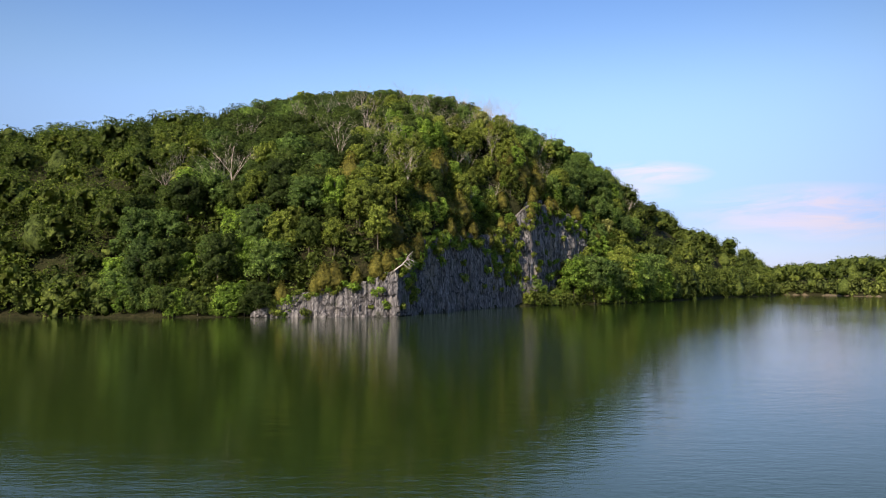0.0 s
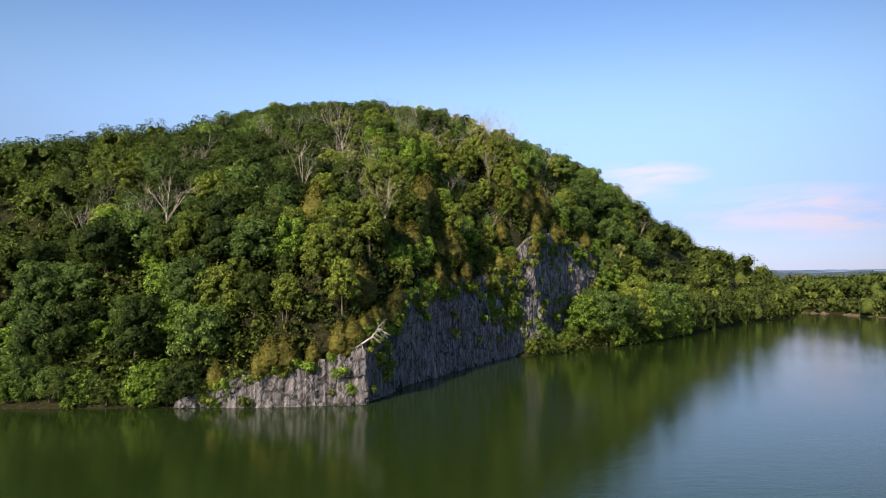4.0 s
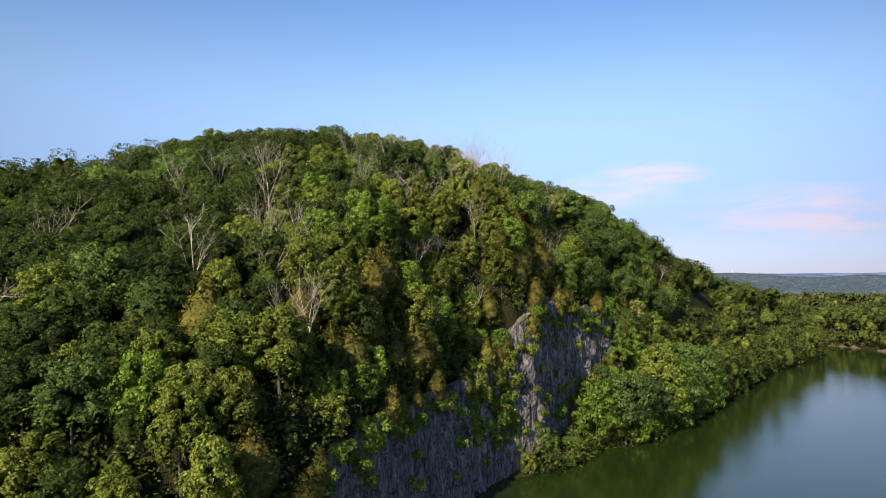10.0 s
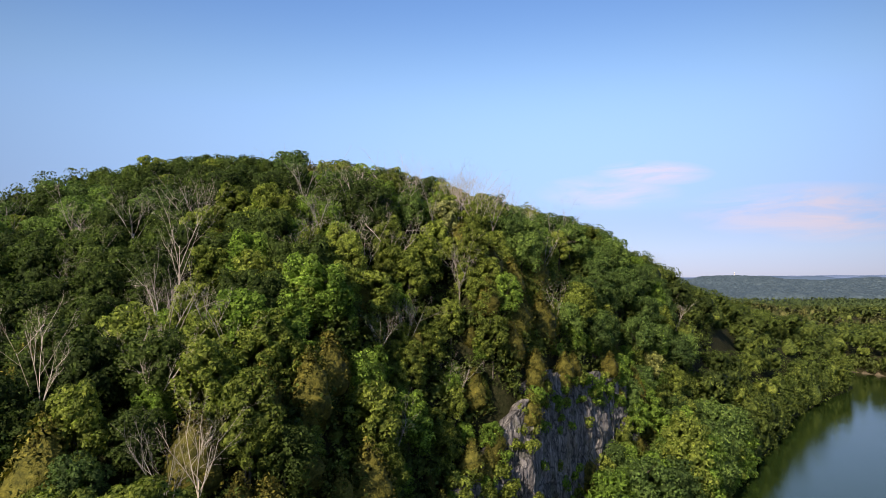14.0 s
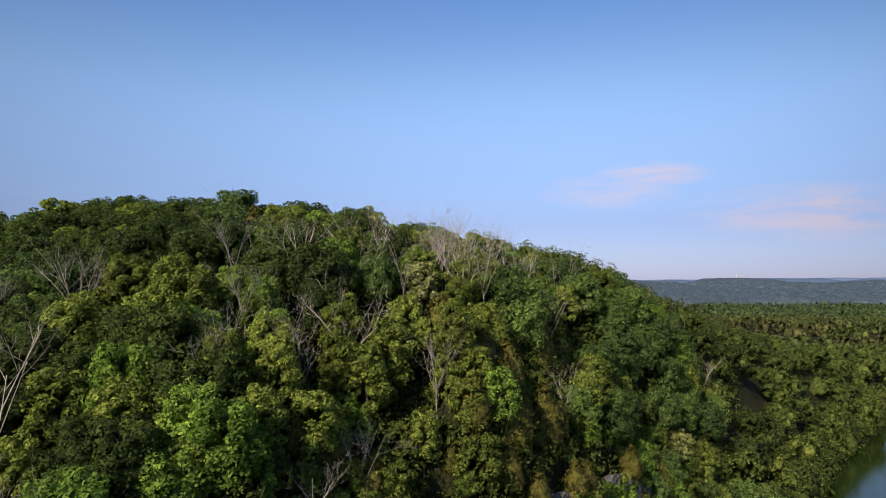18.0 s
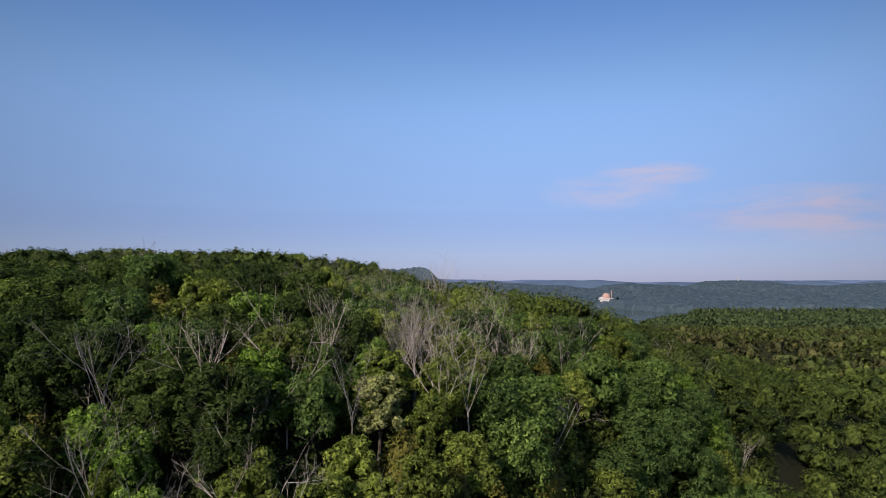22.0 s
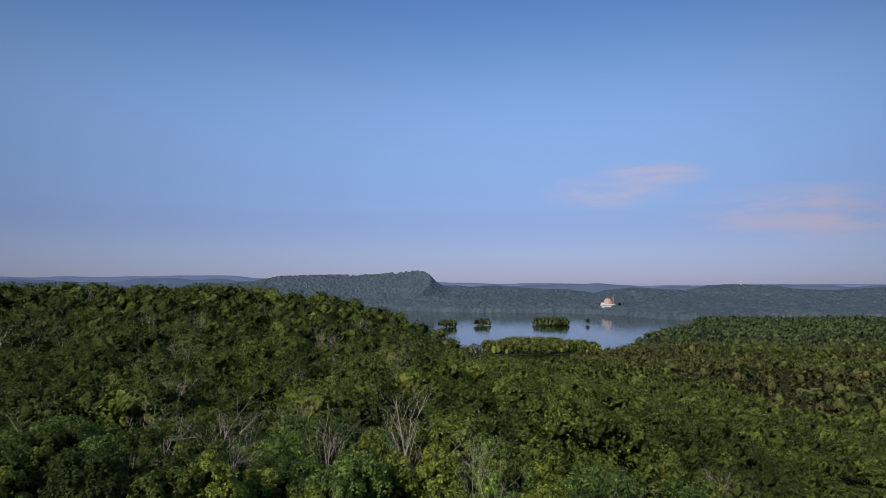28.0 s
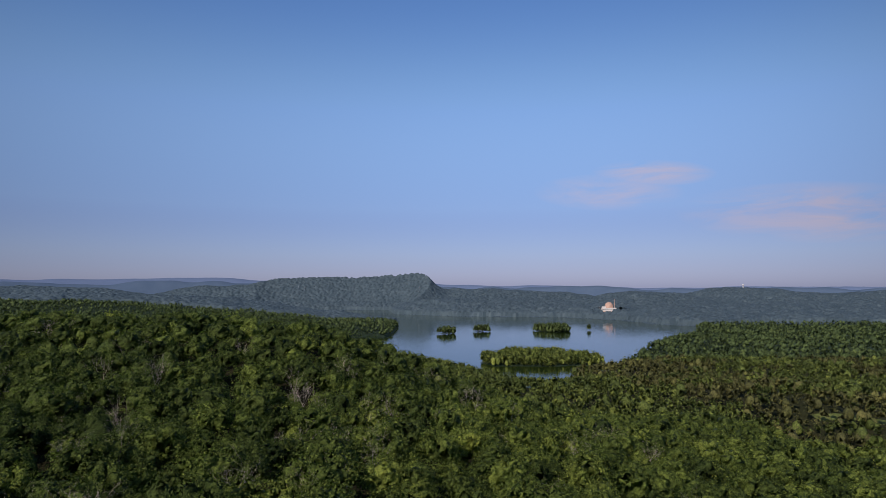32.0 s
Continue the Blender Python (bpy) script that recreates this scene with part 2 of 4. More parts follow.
for k, v in (("From Min", 500.0), ("From Max", 1100.0), ("To Min", 0.05), ("To Max", 0.085)):
    open_water.inputs[k].default_value = v
m.l.new(where.outputs["Y"], open_water.inputs["Value"])
m.l.new(open_water.outputs["Result"], m.bsdf.inputs["Roughness"])
breeze = m.ramp(m.noise(0.013, 3), (0.35, (0.45, 0.45, 0.45)), (0.65, (1, 1, 1)))
m.bump(m.math("MULTIPLY", ripple, breeze), 0.12, 0.15)
M_WATER = m.mat


def plain(name, color, rough=0.7, spec=0.4, metal=0.0, wear=0.25, scale=0.4):
    m = Mat(name, rough, spec, metal)
    lo = tuple(c * (1 - wear) for c in color)
    hi = tuple(min(1.0, c * (1 + wear * 0.4)) for c in color)
    m.color(m.ramp(m.noise(scale, 6), (0.3, lo), (0.7, hi)))
    return m.mat


# ---------------------------------------------------------------- mesh helpers
def mesh_from(name, verts, faces, mat, smooth=False, normals=None):
    """faces: an array of quads or of triangles, one size per mesh."""
    verts = np.asarray(verts, dtype=np.float32)
    faces = np.asarray(faces, dtype=np.int32)
    k = faces.shape[1]
    me = bpy.data.meshes.new(name)
    me.vertices.add(len(verts))
    me.vertices.foreach_set("co", verts.ravel())
    me.loops.add(faces.size)
    me.loops.foreach_set("vertex_index", faces.ravel())
    me.polygons.add(len(faces))
    me.polygons.foreach_set("loop_start", np.arange(0, faces.size, k, dtype=np.int32))
    me.polygons.foreach_set("use_smooth", np.full(len(faces), smooth))
    me.materials.append(mat)
    me.update(calc_edges=True)
    if normals is not None:
        me.polygons.foreach_set("use_smooth", np.full(len(faces), True))
        me.normals_split_custom_set_from_vertices(np.asarray(normals, dtype=np.float32))
    return me


def tubes(paths, sides=5):
    """Tapered tubes along polylines: [(points, radii)]. Returns vertices and quads."""
    vs, fs, base = [], [], 0
    ang = np.arange(sides) * 2 * np.pi / sides
    for pts, radii in paths:
        pts = np.asarray(pts, dtype=float)
        way = np.gradient(pts, axis=0)
        way /= np.linalg.norm(way, axis=1)[:, None] + 1e-9
        ref = np.array([1.0, 0, 0]) if abs(way[0][0]) < 0.8 else np.array([0, 1.0, 0])
        a = np.cross(way, ref)
        a /= np.linalg.norm(a, axis=1)[:, None] + 1e-9
        b = np.cross(way, a)
        for p, u, w, r in zip(pts, a, b, radii):
            vs.append(p + r * (np.cos(ang)[:, None] * u + np.sin(ang)[:, None] * w))
        for i in range(len(pts) - 1):
            o = base + i * sides
            for s in range(sides):
                fs.append((o + s, o + (s + 1) % sides, o + sides + (s + 1) % sides, o + sides + s))
        base += len(pts) * sides
    return np.concatenate(vs), np.array(fs)


def part(name, me, parent, label=""):
    ob = new(name, me)
    ob.parent = parent
    if label:
        tagged(ob, label)
    return ob


# ---------------------------------------------------------------- the lie of the land
# river and lake outlines
RIVER = np.array([(-420, 132), (-110, 146), (-60, 147), (-38, 148), (-10.5, 152), (-3.4, 177), (8, 201), (24, 233),
                  (31, 234), (44, 243), (50, 258), (64, 263), (87, 288), (112, 322), (154, 379), (175, 410), (213, 453),
                  (256, 495), (280, 545), (300, 575), (310, 545), (312, 480), (350, 420), (560, 330), (900, 200),
                  (900, -900), (-900, -900), (-900, 90)], dtype=float)
LAKE = np.array([(-230, 1850), (-100, 1560), (20, 1330), (92, 1190), (140, 1090), (172, 1062), (200, 1120), (220, 1215), (258, 1240),
                 (296, 1256), (326, 1312), (398, 1473), (445, 1590), (540, 1763), (740, 2055), (830, 2300), (905, 2433), (800, 2540),
                 (744, 2839), (564, 3078), (74, 3187), (-86, 3330), (-200, 3410), (-230, 3600), (-270, 3960), (-520, 3990), (-900, 3900),
                 (-1000, 3600), (-700, 3350), (-300, 2900), (-140, 2700), (-115, 2433), (-108, 2008)], dtype=float)


def signed_distance(poly, x, y):
    """Distance to the outline, positive outside."""
    best = np.full(x.shape, 1e9)
    inside = np.zeros(x.shape, dtype=bool)
    for (x0, y0), (x1, y1) in zip(poly, np.roll(poly, -1, axis=0)):
        dx, dy = x1 - x0, y1 - y0
        t = np.clip(((x - x0) * dx + (y - y0) * dy) / (dx * dx + dy * dy), 0, 1)
        best = np.minimum(best, np.hypot(x - x0 - t * dx, y - y0 - t * dy))
        cross = (y0 > y) != (y1 > y)
        inside ^= cross & (x < x0 + (y - y0) * dx / (dy if dy else 1e-9))
    return np.where(inside, -best, best)


# canopy height over the hill, by columns of x and rows of y
HILL_X = np.array([-170, -100, -50, -10, 30, 70, 120, 180, 260.0])
HILL_Y = np.array([150, 180, 210, 245, 290, 340, 410, 500, 620, 900.0])
HILL = np.array([
    (20, 21, 24, 24, 12, 10, 8, 8, 8),
    (37, 41, 45, 41, 22, 12, 10, 10, 10),
    (49, 59, 60, 60, 40, 18, 12, 12, 12),
    (62, 69, 76, 78, 65, 38, 18, 14, 14),
    (75, 86, 94, 93, 82, 59, 32, 18, 16),
    (85, 89, 91, 91, 88, 77, 47, 24, 18),
    (91, 92, 91, 91, 89, 82, 64, 36, 24),
    (98, 98, 95, 92, 86, 77, 65, 50, 32),
    (114, 113, 109, 101, 84, 69, 57, 48, 42),
    (84, 80, 72, 60, 50, 42, 38, 38, 40)], dtype=float)


def cubic(knots, rows, q):
    """Smooth interpolation of rows (knots, n) at q (n)."""
    q = np.clip(q, knots[0], knots[-1])
    slope = np.gradient(rows, knots, axis=0)
    i = np.clip(np.searchsorted(knots, q) - 1, 0, len(knots) - 2)
    h = knots[i + 1] - knots[i]
    t = (q - knots[i]) / h
    c = np.arange(rows.shape[1])
    a, b, sa, sb = rows[i, c], rows[i + 1, c], slope[i, c] * h, slope[i + 1, c] * h
    return a * (1 + 2 * t) * (1 - t) ** 2 + sa * t * (1 - t) ** 2 + b * t * t * (3 - 2 * t) + sb * t * t * (t - 1)


def wave(x, y, size, seed):
    """Cheap smooth noise from sines, about -1 to 1."""
    r = np.random.RandomState(seed)
    out = 0
    for _ in range(6):
        a, k, p = r.uniform(0, 6.28), r.uniform(0.6, 1.5) * 6.28 / size, r.uniform(0, 6.28)
        out = out + np.sin((x * np.cos(a) + y * np.sin(a)) * k + p)
    return out / 3.2


# far hills: x, y, radius across, radius along, height
ISLANDS = [(204, 1425, 104, 98), (44, 2095, 26, 22), (146, 2180, 24, 18), (364, 2200, 50, 60), (481, 2245, 7, 7)]
HILLS = [(600, 1640, 240, 200, 7), (-1500, 2700, 900, 800, 60), (-620, 4230, 390, 300, 152), (-185, 4200, 165, 240, 136),
         (-2500, 3750, 1000, 350, 92), (-1300, 4200, 420, 250, 92), (1090, 3560, 300, 260, 62), (1750, 4050, 330, 260, 84),
         (2600, 3700, 900, 300, 66), (300, 4300, 800, 250, 70), (1350, 2800, 420, 250, 14), (300, 3500, 560, 200, 28), (-330, 2800, 330, 420, -18)]


MEADOWS = [(400, 800, 60, 9), (-225, 2330, 60, 45)]


def meadow(x, y):
    """Where the open fields lie."""
    out = np.zeros(np.shape(x), dtype=bool)
    for mx, my, rx, ry in MEADOWS:
        out |= ((x - mx) / rx) ** 2 + ((y - my) / ry) ** 2 < 1
    return out


def canopy(x, y):
    """Height of the treetops."""
    n = len(x)
    rows = np.stack([cubic(HILL_X, np.repeat(r[:, None], n, 1), x) for r in HILL])
    near = cubic(HILL_Y, rows, y) + 1.1 * np.clip((520 - y) / 80, 0, 1)
    far = 32 + 7 * wave(x, y, 420, 5) + 3 * wave(x, y, 150, 6)
    flat = np.clip((y - 1150) / 250, 0, 1) * np.clip((2450 - y) / 150, 0, 1) * np.clip((x - 150) / 150, 0, 1)
    far = far * (1 - flat) + (17 + 3 * wave(x, y, 300, 7)) * flat
    for hx, hy, rx, ry, h in HILLS:
        far = far + h * np.exp(-(((x - hx) / rx) ** 2 + ((y - hy) / ry) ** 2) ** 1.6)
    w = np.clip((y - 640) / 260, 0, 1)
    w = np.maximum(w, np.clip((x - 200) / 90, 0, 1))
    w = w * w * (3 - 2 * w)
    return near * (1 - w) + far * w


# foot line of the rock along the river, and how high the rock stands over it
FACE = np.array([(-44, 147.6), (-38, 147.6), (-25, 148.4), (-10.5, 151.2), (-6.5, 165), (-2.6, 177), (8.6, 200.6), (19, 222),
                 (26, 233), (34.5, 239), (38.5, 247), (43, 257), (50, 267), (59, 278), (68, 290), (80, 303), (93, 318)], dtype=float)
FACE_TOP = np.array([1.0, 3.5, 7.5, 11.0, 15, 20, 23, 24, 29, 38, 40, 40, 39, 37, 31, 22, 4], dtype=float)
FACE_S = np.concatenate([[0], np.cumsum(np.hypot(*np.diff(FACE, axis=0).T))])


def behind_face(x, y):
    """How far a place lies behind the foot line of the rock, and the height of the rock there."""
    best, inland, top = np.full(x.shape, 1e9), np.full(x.shape, -1e9), np.zeros(x.shape)
    for i in range(len(FACE) - 1):
        (x0, y0), (x1, y1) = FACE[i], FACE[i + 1]
        dx, dy = x1 - x0, y1 - y0
        f = ((x - x0) * dx + (y - y0) * dy) / (dx * dx + dy * dy)
        t = np.clip(f, 0, 1)
        gap = np.hypot(x - x0 - t * dx, y - y0 - t * dy)
        past = np.maximum(0, np.abs(f - 0.5) - 0.5) * math.hypot(dx, dy) * (1 if i in (0, len(FACE) - 2) else 0)
        near = gap < best
        best = np.where(near, gap, best)
        side = np.sign(dx * (y - y0) - dy * (x - x0))
        inland = np.where(near, np.where(past > 4, -1e9, gap * side), inland)
        top = np.where(near, FACE_TOP[i] + t * (FACE_TOP[i + 1] - FACE_TOP[i]), top)
    return inland, top


def ground(x, y):
    """Height of the soil, and the distance to the nearest water."""
    shape = np.shape(x)
    x, y = np.ravel(x).astype(float), np.ravel(y).astype(float)
    d1, d2 = signed_distance(RIVER, x, y), signed_distance(LAKE, x, y)
    isle = np.full(len(x), -1e9)
    for ix, iy, rx, ry in ISLANDS:
        a = np.arctan2((y - iy) / ry, (x - ix) / rx)
        rim = 1 + 0.12 * np.sin(3 * a + ix) + 0.07 * np.sin(7 * a)
        isle = np.maximum(isle, (rim - np.hypot((x - ix) / rx, (y - iy) / ry)) * min(rx, ry))
    d2 = np.maximum(d2, isle)
    d = np.minimum(d1, d2)
    top = canopy(x, y) - 13.0
    # how steeply the bank climbs from the water
    cliff = np.exp(-(((x - 6) / 26) ** 2 + ((y - 195) / 42) ** 2) ** 2)
    bench = np.exp(-(((x - 55) / 34) ** 2 + ((y - 272) / 36) ** 2) ** 2)
    step = np.clip((d - 1.2) / 2.6, 0, 1)
    step = step * step * (3 - 2 * step)
    rise = np.interp(y, (150, 160, 178, 205, 222, 236), (6.0, 11.0, 17.5, 19.5, 17.0, 20.0))
    bank = np.minimum(0.25 * d, 1.0) + step * rise * np.minimum(1, 1.6 * cliff) + np.maximum(0, d - 1.5) * (0.95 + 0.9 * cliff)
    shelf = 0.3 + 0.15 * d + 1.2 * np.maximum(0, d - 14)
    bank = bank * (1 - bench) + shelf * bench
    bank = bank + 1.1 * np.maximum(0, d - 9) * np.exp(-(np.maximum(0, y - 400) / 120) ** 2)
    inland, rock = behind_face(x, y)
    lip = np.clip((inland - 1.2 - 2.3 * np.minimum(1, rock / 20)) / 3.0, 0, 1)
    over = inland - 4.0 - 2.0 * np.minimum(1, rock / 20)
    crag = rock * lip * lip * (3 - 2 * lip) - 0.5 + 2.2 * np.clip(over, 0, 8) + 1.15 * np.maximum(0, over - 8)
    bank = np.where(inland > 0, np.maximum(bank, crag), bank)
    bank = np.where(d2 < d1, 0.4 + 0.5 * np.minimum(d, 8 + 0.35 * d) + 0.4 * np.maximum(0, d - 110), bank)
    land = np.minimum(np.maximum(top, 1.0), bank)
    land = land + 10 * np.clip((y - 2650) / 150, 0, 1) * np.clip((d - 20) / 60, 0, 1)
    land = np.where(isle > 0, np.minimum(land, 0.4 + 0.04 * d), land)
    z = np.where(d > 0, land, np.maximum(-4.0, 0.4 * d))
    return z.reshape(shape), d.reshape(shape)


def spread(lo, hi, fine_lo, fine_hi, step, grow=1.12):
    """Grid lines: even between fine_lo and fine_hi, wider and wider outside."""
    out = list(np.arange(fine_lo, fine_hi + 0.1, step))
    s = step
    while out[-1] < hi:
        s = min(s * grow, 34)
        out.append(out[-1] + s)
    s = step
    while out[0] > lo:
        s = min(s * grow, 34)
        out.insert(0, out[0] - s)
    return np.array(out)


gx = spread(-4600, 4600, -200, 320, 3.0)
gy = spread(-1500, 4750, 128, 700, 3.0)
X, Y = np.meshgrid(gx, gy)
Z, D = ground(X, Y)
idx = np.arange(X.size).reshape(X.shape)
quads = np.stack([idx[:-1, :-1], idx[:-1, 1:], idx[1:, 1:], idx[1:, :-1]], -1).reshape(-1, 4)
me = mesh_from("ground", np.stack([X, Y, Z], -1).reshape(-1, 3), quads, M_FLOOR, True)
for extra in (M_LAKELAND, M_RIDGELAND, M_BANK, M_MEADOW):
    me.materials.append(extra)
cx, cy, cd = (np.ravel(a)[quads].mean(1) for a in (X, Y, D))
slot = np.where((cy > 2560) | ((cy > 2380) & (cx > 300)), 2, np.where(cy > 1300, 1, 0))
slot = np.where((cd > -3) & (cd < 1.0) & (cx > 296) & (cx < 480) & (cy < 620), 3, slot)
slot = np.where(meadow(cx, cy), 4, slot)
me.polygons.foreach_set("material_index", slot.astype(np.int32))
ground_ob = tagged(new("ground", me), "dark leaf-littered forest floor of hill and valley", "ground", kind="structure")

me = mesh_from("water", [(-4600, -1500, 0), (4600, -1500, 0), (4600, 4700, 0), (-4600, 4700, 0)], [(0, 1, 2, 3)], M_WATER)
tagged(new("water", me), "calm green river and lake water with light ripples", "water", kind="structure")

# far ridges that close the horizon
def far_ridge(r, left, right, rough, seed, mat):
    a = np.radians(np.arange(-52, 52.1, 0.4))
    w = 1 / (1 + np.exp((a + 0.14) / 0.06))
    u = a * r
    top = left * w + right * (1 - w) + rough * wave(u, 0 * u, 900, seed) + 0.45 * rough * wave(u, 0 * u, 300, seed + 1) + 1.2 * wave(u, 0 * u, 110, seed + 2)
    steps = ((-160, -6.0), (-70, 0.5), (-25, 0.85), (0, 1.0), (60, 0.96))
    v = [(20 + (r + f) * math.sin(aa), 130 + (r + f) * math.cos(aa), t * g if g > 0 else g) for f, g in steps for aa, t in zip(a, top)]
    n = np.arange(len(v)).reshape(len(steps), len(a))
    q = np.stack([n[:-1, :-1], n[:-1, 1:], n[1:, 1:], n[1:, :-1]], -1).reshape(-1, 4)
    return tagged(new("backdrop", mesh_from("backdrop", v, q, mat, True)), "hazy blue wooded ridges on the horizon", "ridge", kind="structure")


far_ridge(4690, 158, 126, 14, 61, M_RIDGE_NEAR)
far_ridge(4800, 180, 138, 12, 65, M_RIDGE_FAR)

# ---------------------------------------------------------------- limestone cliff along the river


def face_at(u, f):
    """A point of the rock face: u metres along it, f from foot (0) to lip (1); and the way out of the rock."""
    x, y, top = (float(np.interp(u, FACE_S, a)) for a in (FACE[:, 0], FACE[:, 1], FACE_TOP))
    xa, ya = (float(np.interp(u + 3, FACE_S, a) - np.interp(u - 3, FACE_S, a)) for a in (FACE[:, 0], FACE[:, 1]))
    ln = math.hypot(xa, ya)
    nx, ny = ya / ln, -xa / ln
    top += min(1.0, top / 16) * (1.3 * float(wave(u, 0.0, 17, 3)) + 0.9 * float(wave(u, 0.0, 5, 4)))
    z = -1.5 + (top + 1.5) * f
    block = noise.cell((u * 0.23 + 0.35 * math.sin(z * 0.4), z * 0.20, 1.0))
    flute = noise.turbulence((u * 0.9, z * 0.07, 3.0), 4, False)
    crag = noise.turbulence((u * 0.22, z * 0.10, 7.0), 5, True)
    rough = noise.noise((u * 1.9, z * 1.3, 2.0))
    o = 0.45 * block + 0.35 * flute + 1.15 * (crag - 0.5) + 0.25 * rough - 0.07 * z
    return x + nx * o, y + ny * o, z, nx, ny


def cliff_mesh():
    us = np.arange(0, FACE_S[-1], 0.55)
    rows = 64
    vs = []
    for k in range(rows):
        over = max(0, k - (rows - 7))
        for u in us:
            x, y, z, nx, ny = face_at(u, min(1.0, k / (rows - 7)))
            vs.append((x - nx * 0.9 * over, y - ny * 0.9 * over, z - 0.10 * over * over))
    n = np.arange(len(vs)).reshape(rows, len(us))
    q = np.stack([n[:-1, :-1], n[:-1, 1:], n[1:, 1:], n[1:, :-1]], -1).reshape(-1, 4)
    return mesh_from("cliff", vs, q, M_ROCK, False)


tagged(new("cliff", cliff_mesh()), "weathered grey limestone cliff streaked with ochre at the water", "cliff", kind="structure")


# ---------------------------------------------------------------- trees
def cards(rng, lobes, count, size, flat=0.9, up=0.25, puff=0.55):
    """Leaf sprays as small skewed quads over the lobes (x, y, z, rx, rz).
    Returns corners (count, 4, 3) and soft outward normals (count, 3)."""
    lobes = np.asarray(lobes, dtype=float)
    wgt = lobes[:, 3] ** 2
    pick = rng.choice(len(lobes), count, p=wgt / wgt.sum())
    d = rng.normal(size=(count, 3))
    d[:, 2] += up
    d /= np.linalg.norm(d, axis=1)[:, None]
    r = rng.uniform(0.78, 1.05, count)[:, None]
    L = lobes[pick]
    p = L[:, :3] + d * r * np.stack([L[:, 3], L[:, 3], L[:, 4]], -1)
    nrm = d * flat + rng.normal(size=(count, 3)) * 0.48 + np.array([0, 0, 0.2])
    nrm /= np.linalg.norm(nrm, axis=1)[:, None]
    t = np.cross(nrm, rng.normal(size=(count, 3)))
    t /= np.linalg.norm(t, axis=1)[:, None] + 1e-9
    b = np.cross(nrm, t)
    s = size * rng.uniform(0.6, 1.3, count)[:, None]
    w = s * rng.uniform(0.5, 0.9, count)[:, None]
    k = rng.uniform(0.3, 1.0, (4, count))[:, :, None]
    droop = nrm * s * 0.25
    q = np.stack([p - t * s * k[0] - droop, p - b * w * k[1], p + t * s - droop * k[2], p + b * w * k[3]], 1)
    mid = (lobes[:, :3] * wgt[:, None]).sum(0) / wgt.sum()
    whole = p - mid
    whole /= np.linalg.norm(whole, axis=1)[:, None] + 1e-9
    soft = nrm * (1 - puff) + (0.6 * d + 0.4 * whole) * puff
    soft /= np.linalg.norm(soft, axis=1)[:, None] + 1e-9
    return q, soft


def heart(lobes, around, rings, shrink=0.9):
    """The leafy mass inside a crown: the outer surface of all lobes seen from its middle, with its normals."""
    L = np.asarray(lobes, dtype=float)
    wgt = L[:, 3] ** 2
    mid = (L[:, :3] * wgt[:, None]).sum(0) / wgt.sum()
    a = np.arange(around) * 2 * np.pi / around
    e = np.linspace(-0.42, 0.5, rings + 1) * np.pi
    d = np.stack([np.outer(np.cos(e), np.cos(a)), np.outer(np.cos(e), np.sin(a)), np.outer(np.sin(e), np.ones(around))], -1).reshape(-1, 3)
    c = L[:, :3] - mid
    along = d @ c.T
    off2 = (c * c).sum(1) - along ** 2
    r = L[:, 3] * (0.5 + 0.5 * L[:, 4] / L[:, 3])
    reach = np.where(off2 < r * r, along + np.sqrt(np.maximum(0, r * r - off2)), 0.0)
    k = reach.argmax(1)
    dist = np.maximum(reach.max(1), 0.35 * r.max())
    g = dist.reshape(rings + 1, around)
    g = 0.7 * g + 0.15 * (np.roll(g, 1, 1) + np.roll(g, -1, 1))
    g = 0.7 * g + 0.15 * (np.vstack([g[:1], g[:-1]]) + np.vstack([g[1:], g[-1:]]))
    g[-1] = g[-1].mean()
    dist = g.ravel()
    rough = np.random.RandomState(around * 31 + rings)
    p = mid + d * (dist * shrink * rough.uniform(0.88, 1.10, len(dist)))[:, None]
    nrm = (p - L[k, :3]) / r[k][:, None] + 0.6 * d + rough.normal(size=d.shape) * 0.3
    nrm /= np.linalg.norm(nrm, axis=1)[:, None] + 1e-9
    n = np.arange((rings + 1) * around).reshape(rings + 1, around)
    q = np.stack([n[:-1], np.roll(n[:-1], -1, 1), np.roll(n[1:], -1, 1), n[1:]], -1).reshape(-1, 4)
    return p, q, nrm


def crown_parts(rng, lobes, count, size, around, rings, up=0.5, puff=0.6, flat=0.9, shrink=0.9):
    """Leaf sprays and the solid heart together: vertices, quads, normals."""
    q, soft = cards(rng, lobes, count, size, flat=flat, up=up, puff=puff)
    v1, f1, n1 = heart(lobes, around, rings, shrink)
    v = np.concatenate([q.reshape(-1, 3), v1])
    f = np.concatenate([np.arange(count * 4).reshape(count, 4), f1 + count * 4])
    return v, f, np.concatenate([np.repeat(soft, 4, axis=0), n1])


def broad_lobes(rng, height, radius, low=0.3, count=13, fine=1.0):
    """Puffs of a broad crown: round shoulders, uneven top."""
    out = []
    mid, half = height * (1 + low) / 2, height * (1 - low) / 2
    for i in range(count):
        a = i * 2.4 + rng.uniform(-0.5, 0.5)
        f = (i + 0.5) / count
        z = mid + half * (0.82 - 1.5 * f) * rng.uniform(0.85, 1.05)
        q = np.sqrt(max(0.05, 1 - ((z - mid + 0.15 * half) / (1.12 * half)) ** 2))
        r = radius * q * rng.uniform(0.45, 0.82 + 0.35 * (1 - fine))
        s = radius * rng.uniform(0.30, 0.46) * fine
        out.append((r * np.cos(a), r * np.sin(a), z - 0.2 * s, s, s * rng.uniform(0.62, 0.9)))
    return out


